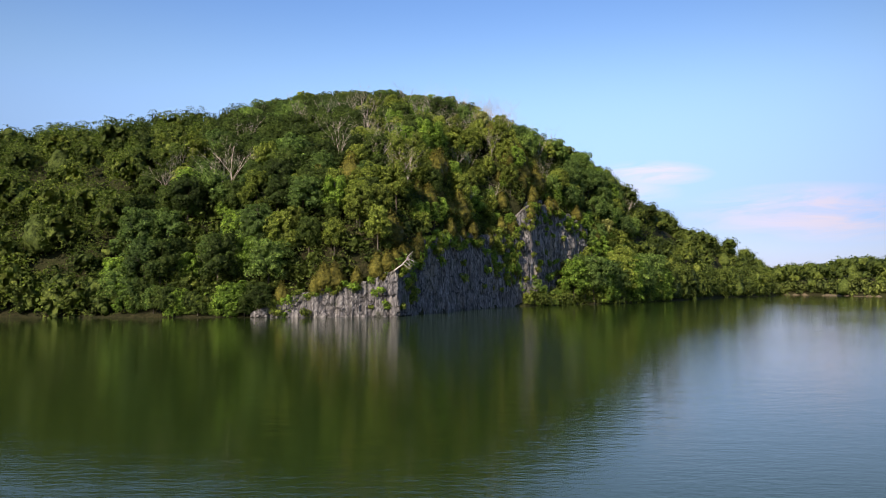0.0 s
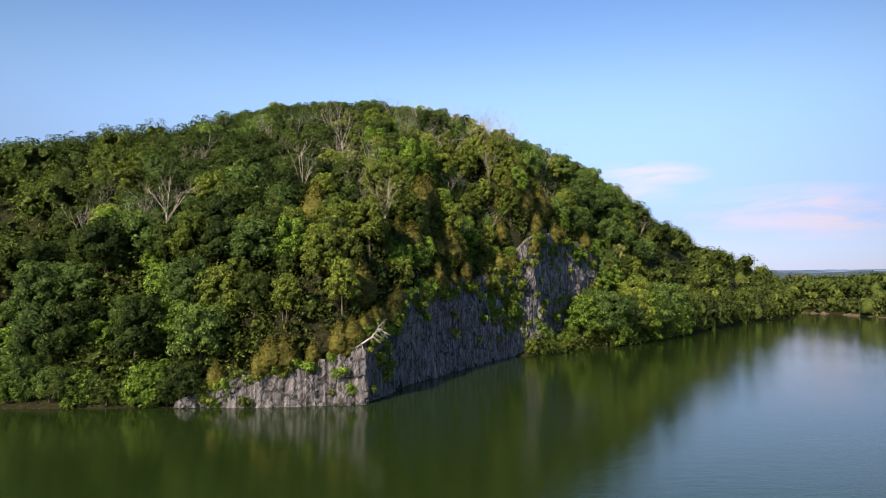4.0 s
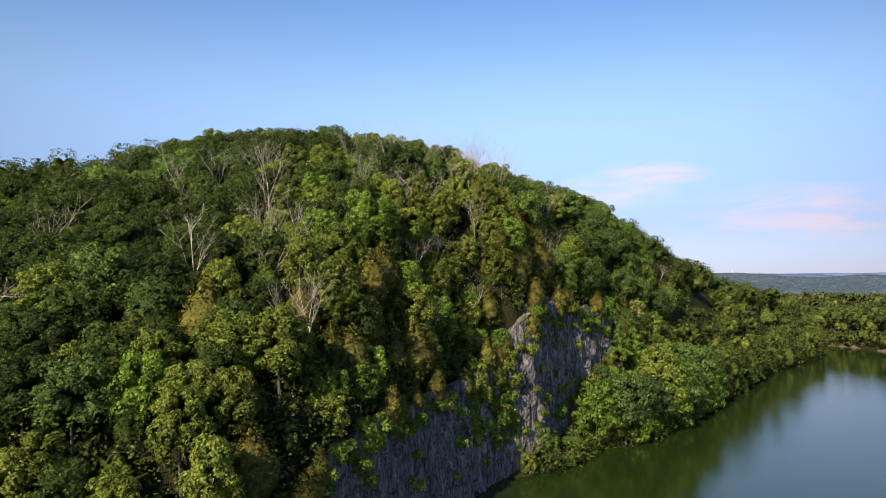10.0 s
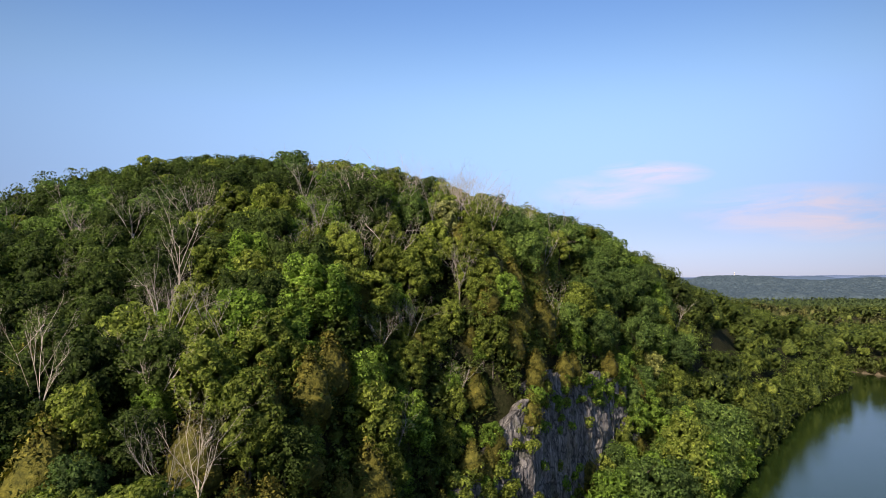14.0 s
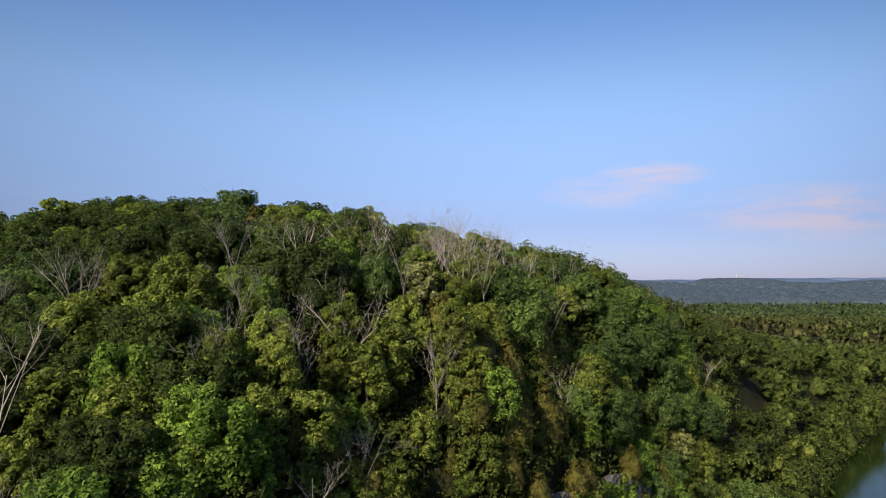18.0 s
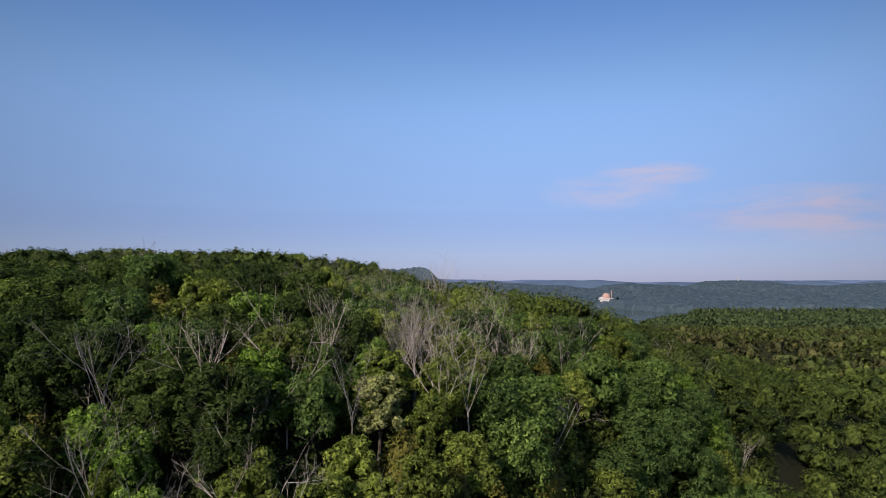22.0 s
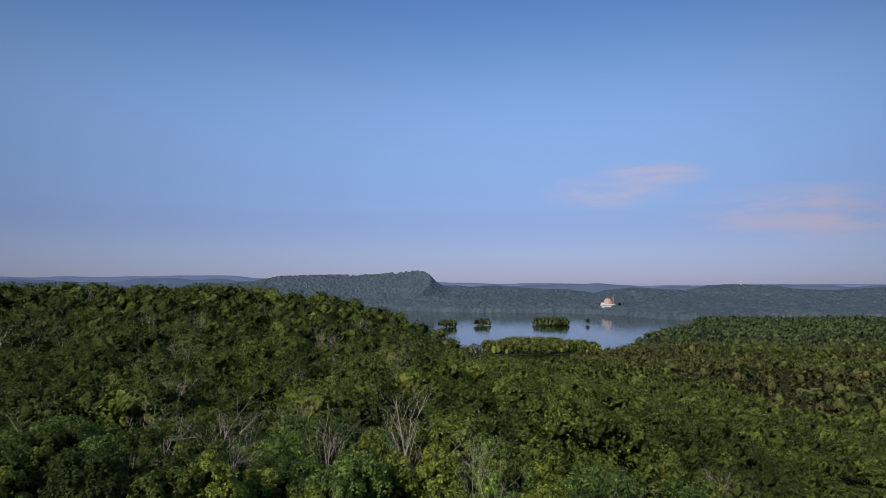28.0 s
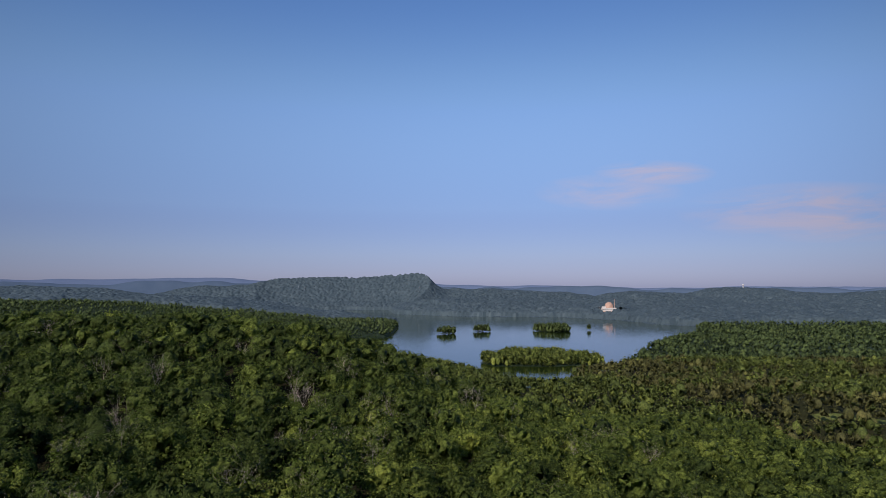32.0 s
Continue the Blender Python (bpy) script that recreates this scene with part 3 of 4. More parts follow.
def cone_lobes(rng, height, radius, low=0.1, count=14):
    """Puffs of a cedar: a full, ragged column that narrows to the top."""
    out = []
    for i in range(count):
        f = (i + 0.5) / count
        z = height * (low + (0.95 - low) * f)
        s = radius * (0.20 + 0.55 * min(1.0, 1.5 * (1 - f)) ** 0.8) * rng.uniform(0.75, 1.15)
        a = i * 2.4 + rng.uniform(-0.5, 0.5)
        o = radius * 0.42 * min(1.0, 1.4 * (1 - f))
        out.append((o * np.cos(a), o * np.sin(a), z, s, s * 1.25))
    return out


def quad_mesh(name, crown, mat):
    v, f, n = crown
    return mesh_from(name, v, f, mat, normals=n)


def trunk_paths(rng, height, r, limbs=6, spread_r=3.0, low=0.35):
    lean = rng.uniform(-0.06, 0.06, 2)
    zs = np.linspace(-1.2, height * 0.86, 6)
    pts = np.stack([lean[0] * zs + 0.15 * np.sin(zs * 0.5), lean[1] * zs + 0.15 * np.cos(zs * 0.43), zs], -1)
    out = [(pts, r * np.linspace(1.15, 0.16, 6))]
    for i in range(limbs):
        f = low + (0.8 - low) * (i + rng.uniform(0, 0.6)) / limbs
        z0 = height * f
        a = i * 2.4 + rng.uniform(-0.4, 0.4)
        ln = spread_r * (1.15 - f) * rng.uniform(0.8, 1.1)
        k = np.linspace(0, 1, 4)
        base = np.array([lean[0] * z0, lean[1] * z0, z0])
        pts = base + np.stack([np.cos(a) * ln * k, np.sin(a) * ln * k, ln * (0.75 * k + 0.15 * k * k)], -1)
        out.append((pts, r * 0.42 * np.linspace(1, 0.2, 4)))
    return out


def bare_paths(rng, height, r, spread_r):
    """A leafless tree: trunk, rising limbs, branches and twigs."""
    out = []
    lean = rng.uniform(-0.10, 0.10, 2)
    fork = height * rng.uniform(0.35, 0.55)
    zs = np.linspace(-1.2, fork, 5)
    trunk = np.stack([lean[0] * zs, lean[1] * zs + 0.2 * np.sin(zs * 0.4), zs], -1)
    out.append((trunk, r * np.linspace(1.1, 0.7, 5)))

    def grow(base, way, ln, rad, depth):
        k = np.linspace(0, 1, 4)[:, None]
        bend = rng.normal(size=3) * ln * 0.10
        bend[2] += ln * 0.10
        pts = base + way * ln * k + bend * k * k
        out.append((pts, rad * np.linspace(1, 0.45, 4)))
        if depth == 0:
            return
        for _ in range(3 if depth > 1 else 4):
            f = rng.uniform(0.35, 1.0)
            b = base + way * ln * f + bend * f * f
            w = way + rng.normal(size=3) * 0.55
            w[2] += 0.15
            w /= np.linalg.norm(w)
            grow(b, w, ln * rng.uniform(0.45, 0.7), rad * 0.46, depth - 1)

    for i in range(5):
        a = i * 1.26 + rng.uniform(-0.5, 0.5)
        w = np.array([np.cos(a) * spread_r, np.sin(a) * spread_r, 1.0])
        w /= np.linalg.norm(w)
        f = rng.uniform(0.6, 1.0)
        grow(trunk[-1] * f + trunk[0] * (1 - f), w, (height - fork) * rng.uniform(0.5, 0.85), r * rng.uniform(0.3, 0.5), 3)
    return out


def tree_thing(name, label, category, group, seed, kind):
    rng = np.random.RandomState(seed)
    root = tagged(new(name), label, category, group)
    if kind == "bare":
        v, f = tubes(bare_paths(rng, 15.0, 0.125, rng.uniform(0.28, 0.62)), 3)
        part("trunk", mesh_from("bare_wood", v, f, M_DEAD), root)
        return root
    if kind == "shrub":
        lobes = [(rng.uniform(-0.8, 0.8), rng.uniform(-0.8, 0.8), rng.uniform(0.1, 1.2), rng.uniform(0.5, 0.9), rng.uniform(0.4, 0.8)) for _ in range(7)]
        stems = [(np.array([(0, 0, -0.6), (l[0] * 0.5, l[1] * 0.5, 0.2), (l[0], l[1], l[2])]), (0.05, 0.04, 0.015)) for l in lobes]
        v, f = tubes(stems, 4)
        part("stems", mesh_from("shrub_stems", v, f, M_BARK), root)
        part("leaves", quad_mesh("shrub_leaves", crown_parts(rng, lobes, 460, 0.24, 9, 5, up=0.4, shrink=0.6), M_HICKORY if seed % 2 else M_MAPLE), root)
        return root
    if kind == "cedar":
        v, f = tubes([(np.array([(0, 0, -1.0), (0.1, 0, 4), (0, 0.1, 8.4)]), (0.22, 0.15, 0.03))], 6)
        lobes = cone_lobes(rng, 9.5, 3.2, 0.08, 24)
        q, mat = crown_parts(rng, lobes, 2600, 0.25, 14, 12, up=0.3, flat=0.7, shrink=0.74), M_CEDAR
    else:
        h, rad, low = {"oak": (14.5, 5.0, 0.26), "hickory": (15.0, 4.2, 0.22), "maple": (13.5, 4.4, 0.16), "bank": (13.0, 4.0, 0.02), "pale": (12.5, 3.2, 0.2), "red_oak": (14.3, 5.1, 0.24)}[kind]
        v, f = tubes(trunk_paths(rng, h, 0.26, 7, rad), 6)
        lobes = broad_lobes(rng, h, rad, low, 44, 0.72)
        q = crown_parts(rng, lobes, 4600, 0.30, 24, 16, shrink=0.78, puff=0.55)
        mat = {"oak": M_OAK, "hickory": M_HICKORY, "maple": M_MAPLE, "bank": M_MAPLE, "pale": M_PALE, "red_oak": M_REDOAK}[kind]
    part("trunk", mesh_from("trunk_wood", v, f, M_BARK, True), root)
    part("crown", quad_mesh("crown_leaves", q, mat), root)
    return root


KINDS = {
    "oak": ("oak_tree", "tall oak with a rounded dark green crown on the hillside", "tree", "oaks on the hill", 4),
    "maple": ("maple_tree", "bright green maple with a loose crown on the hillside", "tree", "maples on the hill", 3),
    "hickory": ("hickory_tree", "yellow-green hickory with an upright crown on the hillside", "tree", "hickories on the hill", 3),
    "shrub": ("shrub", "small yellow-green shrub rooted in the rock", "shrub", "shrubs on the cliff", 4),
    "bank": ("bank_tree", "leafy bright green tree overhanging the river bank", "tree", "trees along the bank", 3),
    "cedar": ("cedar_tree", "olive brown cedar with a ragged pointed crown on the rock", "tree", "cedars on the cliff", 3),
    "bare": ("dead_tree", "leafless grey dead tree standing among green crowns", "dead tree", "dead trees on the hill", 4),
    "pale": ("flowering_tree", "pale cream-green flowering tree among darker crowns", "tree", "pale trees on the hill", 2),
    "red_oak": ("red_oak_tree", "broad red oak with a very dark green crown on the hill", "tree", "red oaks on the hill", 4),
}
templates = {}
for ki, (k, (nm, lb, cat, grp, variants)) in enumerate(KINDS.items()):
    templates[k] = [tree_thing(nm, lb, cat, grp, 100 + 10 * ki + v, k) for v in range(variants)]
used = {k: [False] * len(v) for k, v in templates.items()}


def place(k, x, y, z, size, turn, lean=0.0):
    v = random.randrange(len(templates[k]))
    mtx = pose(x, y, z, lean, 0, turn)
    if not used[k][v]:
        used[k][v] = True
        ob = templates[k][v]
        ob.matrix_basis = mtx
    else:
        ob = copy_thing(templates[k][v], mtx)
    ob.scale = (size * random.uniform(0.88, 1.12), size * random.uniform(0.88, 1.12), size)
    return ob


def scatter(x0, x1, y0, y1, step, seed, jitter=0.42):
    r = np.random.RandomState(seed)
    xs, ys = np.meshgrid(np.arange(x0, x1, step), np.arange(y0, y1, step))
    xs[1::2] += step / 2
    xs = xs + r.uniform(-jitter, jitter, xs.shape) * step
    ys = ys + r.uniform(-jitter, jitter, ys.shape) * step
    return xs.ravel(), ys.ravel()


# the stretch that the flight passes nearest: every tree a thing of its own
NEAR = (-78, 100, 140, 345)
# stands of dead trees: x, y and how far they reach
DEAD_STANDS = ((4, 256, 17, 28), (-19, 197, 13, 13), (20, 284, 13, 14), (42, 300, 11, 10), (38, 328, 12, 12), (44, 268, 7, 9), (10, 336, 40, 8), (-50, 235, 10, 10))
px, py = scatter(*NEAR, 6.0, 11, 0.38)
bx, by = scatter(*NEAR, 8.5, 12)
tall = np.arange(len(px) + len(bx)) < len(px)
px, py = np.append(px, bx), np.append(py, by)
pz, pd = ground(px, py)
counts = {k: 0 for k in KINDS}
for x, y, z, d, canopy_tree in zip(px, py, pz, pd, tall):
    if d < 1.2:
        continue
    u = random.random()
    turn = random.uniform(0, 360)
    dead_zone = max(math.exp(-((x - cx) / rx) ** 2 - ((y - cy) / ry) ** 2) for cx, cy, rx, ry in DEAD_STANDS)
    crag = math.exp(-((x - 42) / 26) ** 2 - ((y - 250) / 34) ** 2) + math.exp(-((x - 8) / 14) ** 2 - ((y - 195) / 30) ** 2)
    point = math.exp(-((x + 18) / 13) ** 2 - ((y - 154) / 9) ** 2)
    if d < 5 and (x > 27 or x < -40):
        k, size = random.choice(("bank", "hickory", "oak", "maple", "oak")), random.uniform(1.15, 1.65) if x > 49 else random.uniform(0.75, 1.25) if x < 0 else random.uniform(0.35, 0.6)
        if u < 0.05:
            k = "pale"
        elif x < -40 and u < 0.6:
            k = "red_oak"
    elif d < 4.5 or (26 < x < 50 and 231 < y < 268 and float(behind_face(np.array([x]), np.array([y]))[0][0]) < 7):
        continue
    elif u < 0.29 * dead_zone + 0.04 and counts["bare"] < 190:
        k, size = "bare", random.uniform(0.8, 1.25)
    elif u < 0.29 * dead_zone + 0.04 + 0.5 * min(1, crag) + 0.6 * point + 0.04:
        k, size = "cedar", random.uniform(0.8, 1.4) * (1 + 0.25 * min(1, point))
    elif random.random() < 0.86 * min(1.0, max(0.0, (-x + (4 if y < 250 else 16)) / 24)) * min(1.0, max(0.0, (y - 165) / 30)) * (0.5 if y < 250 else 0.85) + (0.45 if x < -28 and y < 235 else 0.0):
        k, size = "red_oak", random.uniform(0.72, 1.05)
    elif u < (0.15 if y < 250 and -30 < x < 30 else 0.58):
        k, size = "oak", random.uniform(0.72, 1.12)
    elif u < 0.84:
        k, size = "hickory", random.uniform(0.7, 1.08)
    elif u < 0.985:
        k, size = "maple", random.uniform(0.65, 1.1)
    else:
        k, size = "pale", random.uniform(0.7, 1.0)
    if not canopy_tree:
        if y > 235 and random.random() < 0.6:
            continue
        if dead_zone < 0.4 and k == "bare":
            continue
        size *= 0.6
    if counts[k] >= 296:
        k = min(("oak", "hickory", "maple"), key=counts.get)
        if counts[k] >= 300:
            continue
    counts[k] += 1
    place(k, x, y, z + (1.4 if k == "bare" else 0.0), size, turn)

# the tallest dead trees, and a close stand of them on the shoulder
for x, y, size in ((4.5, 263, 1.3), (5, 246, 1.25), (-2, 238, 1.1), (-9, 228, 1.15), (9, 234, 1.0), (-14, 201, 1.2), (-20, 194, 1.1), (-30, 189, 1.15),
                   (-22, 203, 1.1), (34, 293, 1.0), (48, 309, 1.1), (3, 343, 1.0), (-11, 319, 1.0), (27, 330, 1.1), (8, 272, 1.1)):
    counts["bare"] += 1
    place("bare", x, y, float(ground(x, y)[0]) + 0.5, size, random.uniform(0, 360))
for i in range(7):
    x, y = 20 + random.gauss(0, 5), 286 + random.gauss(0, 6)
    counts["bare"] += 1
    place("bare", x, y, float(ground(x, y)[0]) + 0.5, random.uniform(0.95, 1.3), random.uniform(0, 360))

# dead trees standing over the crowns of the ridge top
bx, by = scatter(-170, 120, 346, 600, 11.0, 14, 0.5)
bz, bd = ground(bx, by)
for x, y, z in zip(bx, by, bz):
    if random.random() < 0.06 + 0.45 * float(wave(x, y, 60, 16)) and counts["bare"] < 297:
        counts["bare"] += 1
        place("bare", x, y, z + 2.0, random.uniform(0.8, 1.1), random.uniform(0, 360))

# shrubs and small cedars on the ledges and along the lip of the rock
for i in range(760):
    u = random.uniform(2, FACE_S[-1] - 2)
    lip = random.random()
    x, y, z, nx, ny = face_at(u, 1.0)
    heavy = 1.2 * math.exp(-((u - 120) / 9) ** 2) + 0.5 * math.exp(-((u - 46) / 4) ** 2) + 0.7 * math.exp(-((u - 152) / 18) ** 2) + 0.3 * math.exp(-((u - 100) / 6) ** 2)
    low_front = u < 34
    if lip < 0.45:
        f = random.uniform(0.82, 1.02)
    elif random.random() < heavy + (0.5 if low_front else 0.10) + (0.35 if u > 150 else 0):
        f = random.uniform(0.25, 0.95)
    else:
        continue
    x, y, z, nx, ny = face_at(u, min(f, 1.0))
    if z < 0.4:
        continue
    if f > 0.85 and random.random() < (0.35 if u < 60 else 0.12) and counts["cedar"] < 300:
        counts["cedar"] += 1
        place("cedar", x - nx * 0.8, y - ny * 0.8, z - 0.2, random.uniform(0.35, 0.75), random.uniform(0, 360))
    elif counts["shrub"] < 230:
        counts["shrub"] += 1
        place("shrub", x - nx * 0.1, y - ny * 0.1, z - 0.4, random.uniform(0.7, 1.7) * (0.75 if low_front else 1.0), random.uniform(0, 360))

# small trees clinging to the steep ground over the rock
px, py = scatter(-12, 100, 158, 330, 3.6, 13, 0.45)
pz, pd = ground(px, py)
for x, y, z, d in zip(px, py, pz, pd):
    steep = math.exp(-((x - 8) / 18) ** 2 - ((y - 200) / 36) ** 2) + math.exp(-((x - 50) / 24) ** 2 - ((y - 268) / 34) ** 2) + math.exp(-((x - 76) / 16) ** 2 - ((y - 304) / 20) ** 2)
    spur = 26 < x < 50 and 231 < y < 268 and float(behind_face(np.array([x]), np.array([y]))[0][0]) < 7.5
    if not 2.6 < d < 26 or steep < 0.2 or random.random() > 0.75 or spur:
        continue
    k = random.choice(("cedar", "hickory", "hickory", "maple", "shrub", "maple"))
    k = next((q for q in (k, "shrub", "oak", "hickory", "maple") if counts[q] < 296), None)
    if k is None:
        continue
    counts[k] += 1
    place(k, x, y, z - 0.3, random.uniform(0.38, 0.75) if k != "shrub" else random.uniform(1.2, 2.2), random.uniform(0, 360))

# growth in the gully between the two rock faces
for i in range(46):
    x, y, z, nx, ny = face_at(random.uniform(107, 127), random.uniform(0.3, 1.0))
    k = random.choice(("hickory", "cedar", "maple", "shrub"))
    if counts[k] < 300:
        counts[k] += 1
        place(k, x - nx * 0.6, y - ny * 0.6, z - 1.5, random.uniform(0.3, 0.55) if k != "shrub" else random.uniform(1.2, 2.2), random.uniform(0, 360))

# trees that lean over the water along the bank
bank_line = np.array([(31, 234), (44, 243), (50, 258), (64, 263), (87, 288), (112, 322)], dtype=float)
bank_s = np.concatenate([[0], np.cumsum(np.hypot(*np.diff(bank_line, axis=0).T))])
for i in range(22):
    x, y = -79 + 1.75 * i + random.uniform(-0.6, 0.6), 148.2 + random.uniform(-0.6, 1.6)
    place(random.choice(("bank", "oak", "red_oak")), x, y, float(ground(x, y)[0]) - 1.5, random.uniform(0.4, 0.8), random.uniform(0, 360))
u = 1.0
while u < bank_s[-1]:
    x, y = np.interp(u, bank_s, bank_line[:, 0]) - 0.9, np.interp(u, bank_s, bank_line[:, 1]) + 0.7
    place(random.choice(("bank", "oak", "hickory", "maple", "oak", "pale" if u > 40 else "oak")), x, y, float(ground(x, y)[0]) - 1.9, random.uniform(0.95, 1.6) if x > 49 else random.uniform(0.3, 0.6), random.uniform(0, 360))
    u += random.uniform(3.2, 6.0)


# kinds that found no place
for k, flags in used.items():
    for root, taken in zip(templates[k], flags):
        if not taken:
            for ob in (*root.children_recursive, root):
                bpy.data.objects.remove(ob)


# ---------------------------------------------------------------- joined woods
def woods(name, label, xs, ys, mat, height, radius, count, size, seed, low=0.25, lobes=8, variants=12, sink=0.0, kinds=0.12,
          around=14, rings=7, shore=0.6, sway=1.2, fine=1.0, shrink=0.84, tone0=0.42):
    """Many crowns in one mesh: for woods whose trees nobody could count."""
    rng = np.random.RandomState(seed)
    zs, d = ground(xs, ys)
    keep = (d > shore) & ~meadow(xs, ys) & ~((np.abs(xs - 768) < 62) & (np.abs(ys - 3080) < 75))
    xs, ys, zs = xs[keep], ys[keep], zs[keep]
    lib = []
    for v in range(variants):
        if v < variants * kinds:
            lob = cone_lobes(rng, height * 0.9, radius * 0.75, 0.15, lobes)
        else:
            lob = broad_lobes(rng, height, radius, low, lobes, fine)
        lib.append(crown_parts(rng, lob, count, size, around, rings, up=0.8, puff=0.66, shrink=shrink))
    F = lib[0][1]
    lib_v = np.array([a for a, _, _ in lib])
    lib_n = np.array([c for _, _, c in lib])
    n, nv, nf = len(xs), lib_v.shape[1], len(F)
    pick = rng.randint(0, variants, n)
    a = rng.uniform(0, 6.28, n)
    s = rng.uniform(0.66, 1.24, n)
    zs = zs + rng.uniform(-sway, sway, n) - sink
    c, si = np.cos(a)[:, None], np.sin(a)[:, None]
    P, N = lib_v[pick], lib_n[pick]
    V = np.stack([(P[:, :, 0] * c - P[:, :, 1] * si) * s[:, None] + xs[:, None],
                  (P[:, :, 0] * si + P[:, :, 1] * c) * s[:, None] + ys[:, None],
                  P[:, :, 2] * s[:, None] + zs[:, None]], -1).reshape(-1, 3)
    N = np.stack([N[:, :, 0] * c - N[:, :, 1] * si, N[:, :, 0] * si + N[:, :, 1] * c, N[:, :, 2]], -1).reshape(-1, 3)
    faces = (F[None] + (np.arange(n) * nv)[:, None, None]).reshape(-1, 4)
    me = mesh_from(name, V, faces, mat, normals=N)
    # west side of the hill toned darker: shade and darker oaks put into colour
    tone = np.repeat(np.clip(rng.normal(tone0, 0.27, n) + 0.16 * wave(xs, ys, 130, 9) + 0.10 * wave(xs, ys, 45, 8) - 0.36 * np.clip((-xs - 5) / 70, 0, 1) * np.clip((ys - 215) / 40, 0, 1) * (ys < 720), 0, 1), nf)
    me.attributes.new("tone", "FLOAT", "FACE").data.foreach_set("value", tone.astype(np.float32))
    return tagged(new(name, me), label, "woods", kind="stuff")


def wedge(xs, ys):
    return np.abs(xs - 0.06 * ys) < 0.80 * ys + 40


xs, ys = scatter(-330, 420, 132, 720, 9.0, 21, 0.40)
ok = ~((xs > NEAR[0]) & (xs < NEAR[1]) & (ys > NEAR[2]) & (ys < NEAR[3])) & wedge(xs, ys)
xs, ys = xs[ok], ys[ok]
ridge = (xs > -110) & (xs < 150) & (ys > 340) & (ys < 470)
slope = (xs < -70) & (xs > -170) & (ys < 400)
rest = ~ridge & ~slope
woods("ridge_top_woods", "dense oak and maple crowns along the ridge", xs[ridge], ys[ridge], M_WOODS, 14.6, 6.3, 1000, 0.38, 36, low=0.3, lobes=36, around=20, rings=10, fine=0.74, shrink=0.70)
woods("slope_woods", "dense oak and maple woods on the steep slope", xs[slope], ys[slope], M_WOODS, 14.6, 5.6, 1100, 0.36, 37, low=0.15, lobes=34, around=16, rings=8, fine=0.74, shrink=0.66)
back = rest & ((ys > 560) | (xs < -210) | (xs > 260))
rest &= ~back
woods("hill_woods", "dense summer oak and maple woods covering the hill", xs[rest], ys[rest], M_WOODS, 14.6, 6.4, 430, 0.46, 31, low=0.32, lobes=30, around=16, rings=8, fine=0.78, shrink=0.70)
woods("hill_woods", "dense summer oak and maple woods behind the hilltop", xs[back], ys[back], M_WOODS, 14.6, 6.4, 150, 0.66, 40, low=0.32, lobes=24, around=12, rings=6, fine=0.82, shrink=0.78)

# brush under the trees of the near slope
xs, ys = scatter(NEAR[0], NEAR[1], NEAR[2], NEAR[3], 3.5, 25, 0.5)
zs, d = ground(xs, ys)
sx, sy = scatter(NEAR[0], NEAR[1], NEAR[2], NEAR[3], 2.3, 26, 0.5)
sz, sd = ground(sx, sy)
pitch = np.hypot(ground(sx + 1.5, sy)[0] - sz, ground(sx, sy + 1.5)[0] - sz) / 1.5
on_steep = (pitch > 1.0) & (sd > 3.2)
lx, ly = scatter(NEAR[0], -30, 146, 162, 2.4, 27, 0.5)
wx, wy = scatter(-190, NEAR[0], 138, 186, 3.2, 28, 0.5)
ex, ey = scatter(NEAR[1], 126, 300, 420, 3.4, 29, 0.5)
wx, wy = np.append(wx, ex), np.append(wy, ey)
xs, ys = xs[d > 3.0], ys[d > 3.0]
bare_soil = np.max([np.exp(-((xs - cx) / rx) ** 2 - ((ys - cy) / ry) ** 2) for cx, cy, rx, ry in DEAD_STANDS], axis=0)
thin = bare_soil < np.random.RandomState(63).uniform(0.25, 1.0, len(xs))
xs, ys = np.concatenate([xs[thin], sx[on_steep], lx, wx]), np.concatenate([ys[thin], sy[on_steep], ly, wy])
woods("brush", "low brush and saplings under the trees", xs, ys, M_WOODS, 5.4, 2.7, 120, 0.34, 38, low=-0.1, lobes=11, kinds=0.0, around=7, rings=4, sway=0.5, sink=-0.6, tone0=0.42, shrink=0.66)
xs, ys = scatter(-900, 1100, 720, 1290, 9.8, 22)
ok = wedge(xs, ys)
xs, ys = xs[ok], ys[ok]
piny = (wave(xs, ys, 260, 14) + 0.5 * wave(xs, ys, 70, 15) > 0.25) & (xs > 120)
off_island = lambda x, y: np.all([((x - ix) / rx) ** 2 + ((y - iy) / ry) ** 2 > 1.7 for ix, iy, rx, ry in ISLANDS], axis=0)
woods("valley_woods", "mixed green woods on the low ground by the lake", xs[~piny], ys[~piny], M_VALLEY, 14.0, 5.6, 44, 0.85, 32, low=0.15, lobes=10, around=8, rings=4, fine=0.95, shrink=0.86)
woods("pine_woods", "brownish green pine stand on the low ground", xs[piny], ys[piny], M_PINE, 14.0, 5.2, 44, 0.85, 35, low=0.15, kinds=0.2, lobes=10, around=8, rings=4, fine=0.95, shrink=0.86)

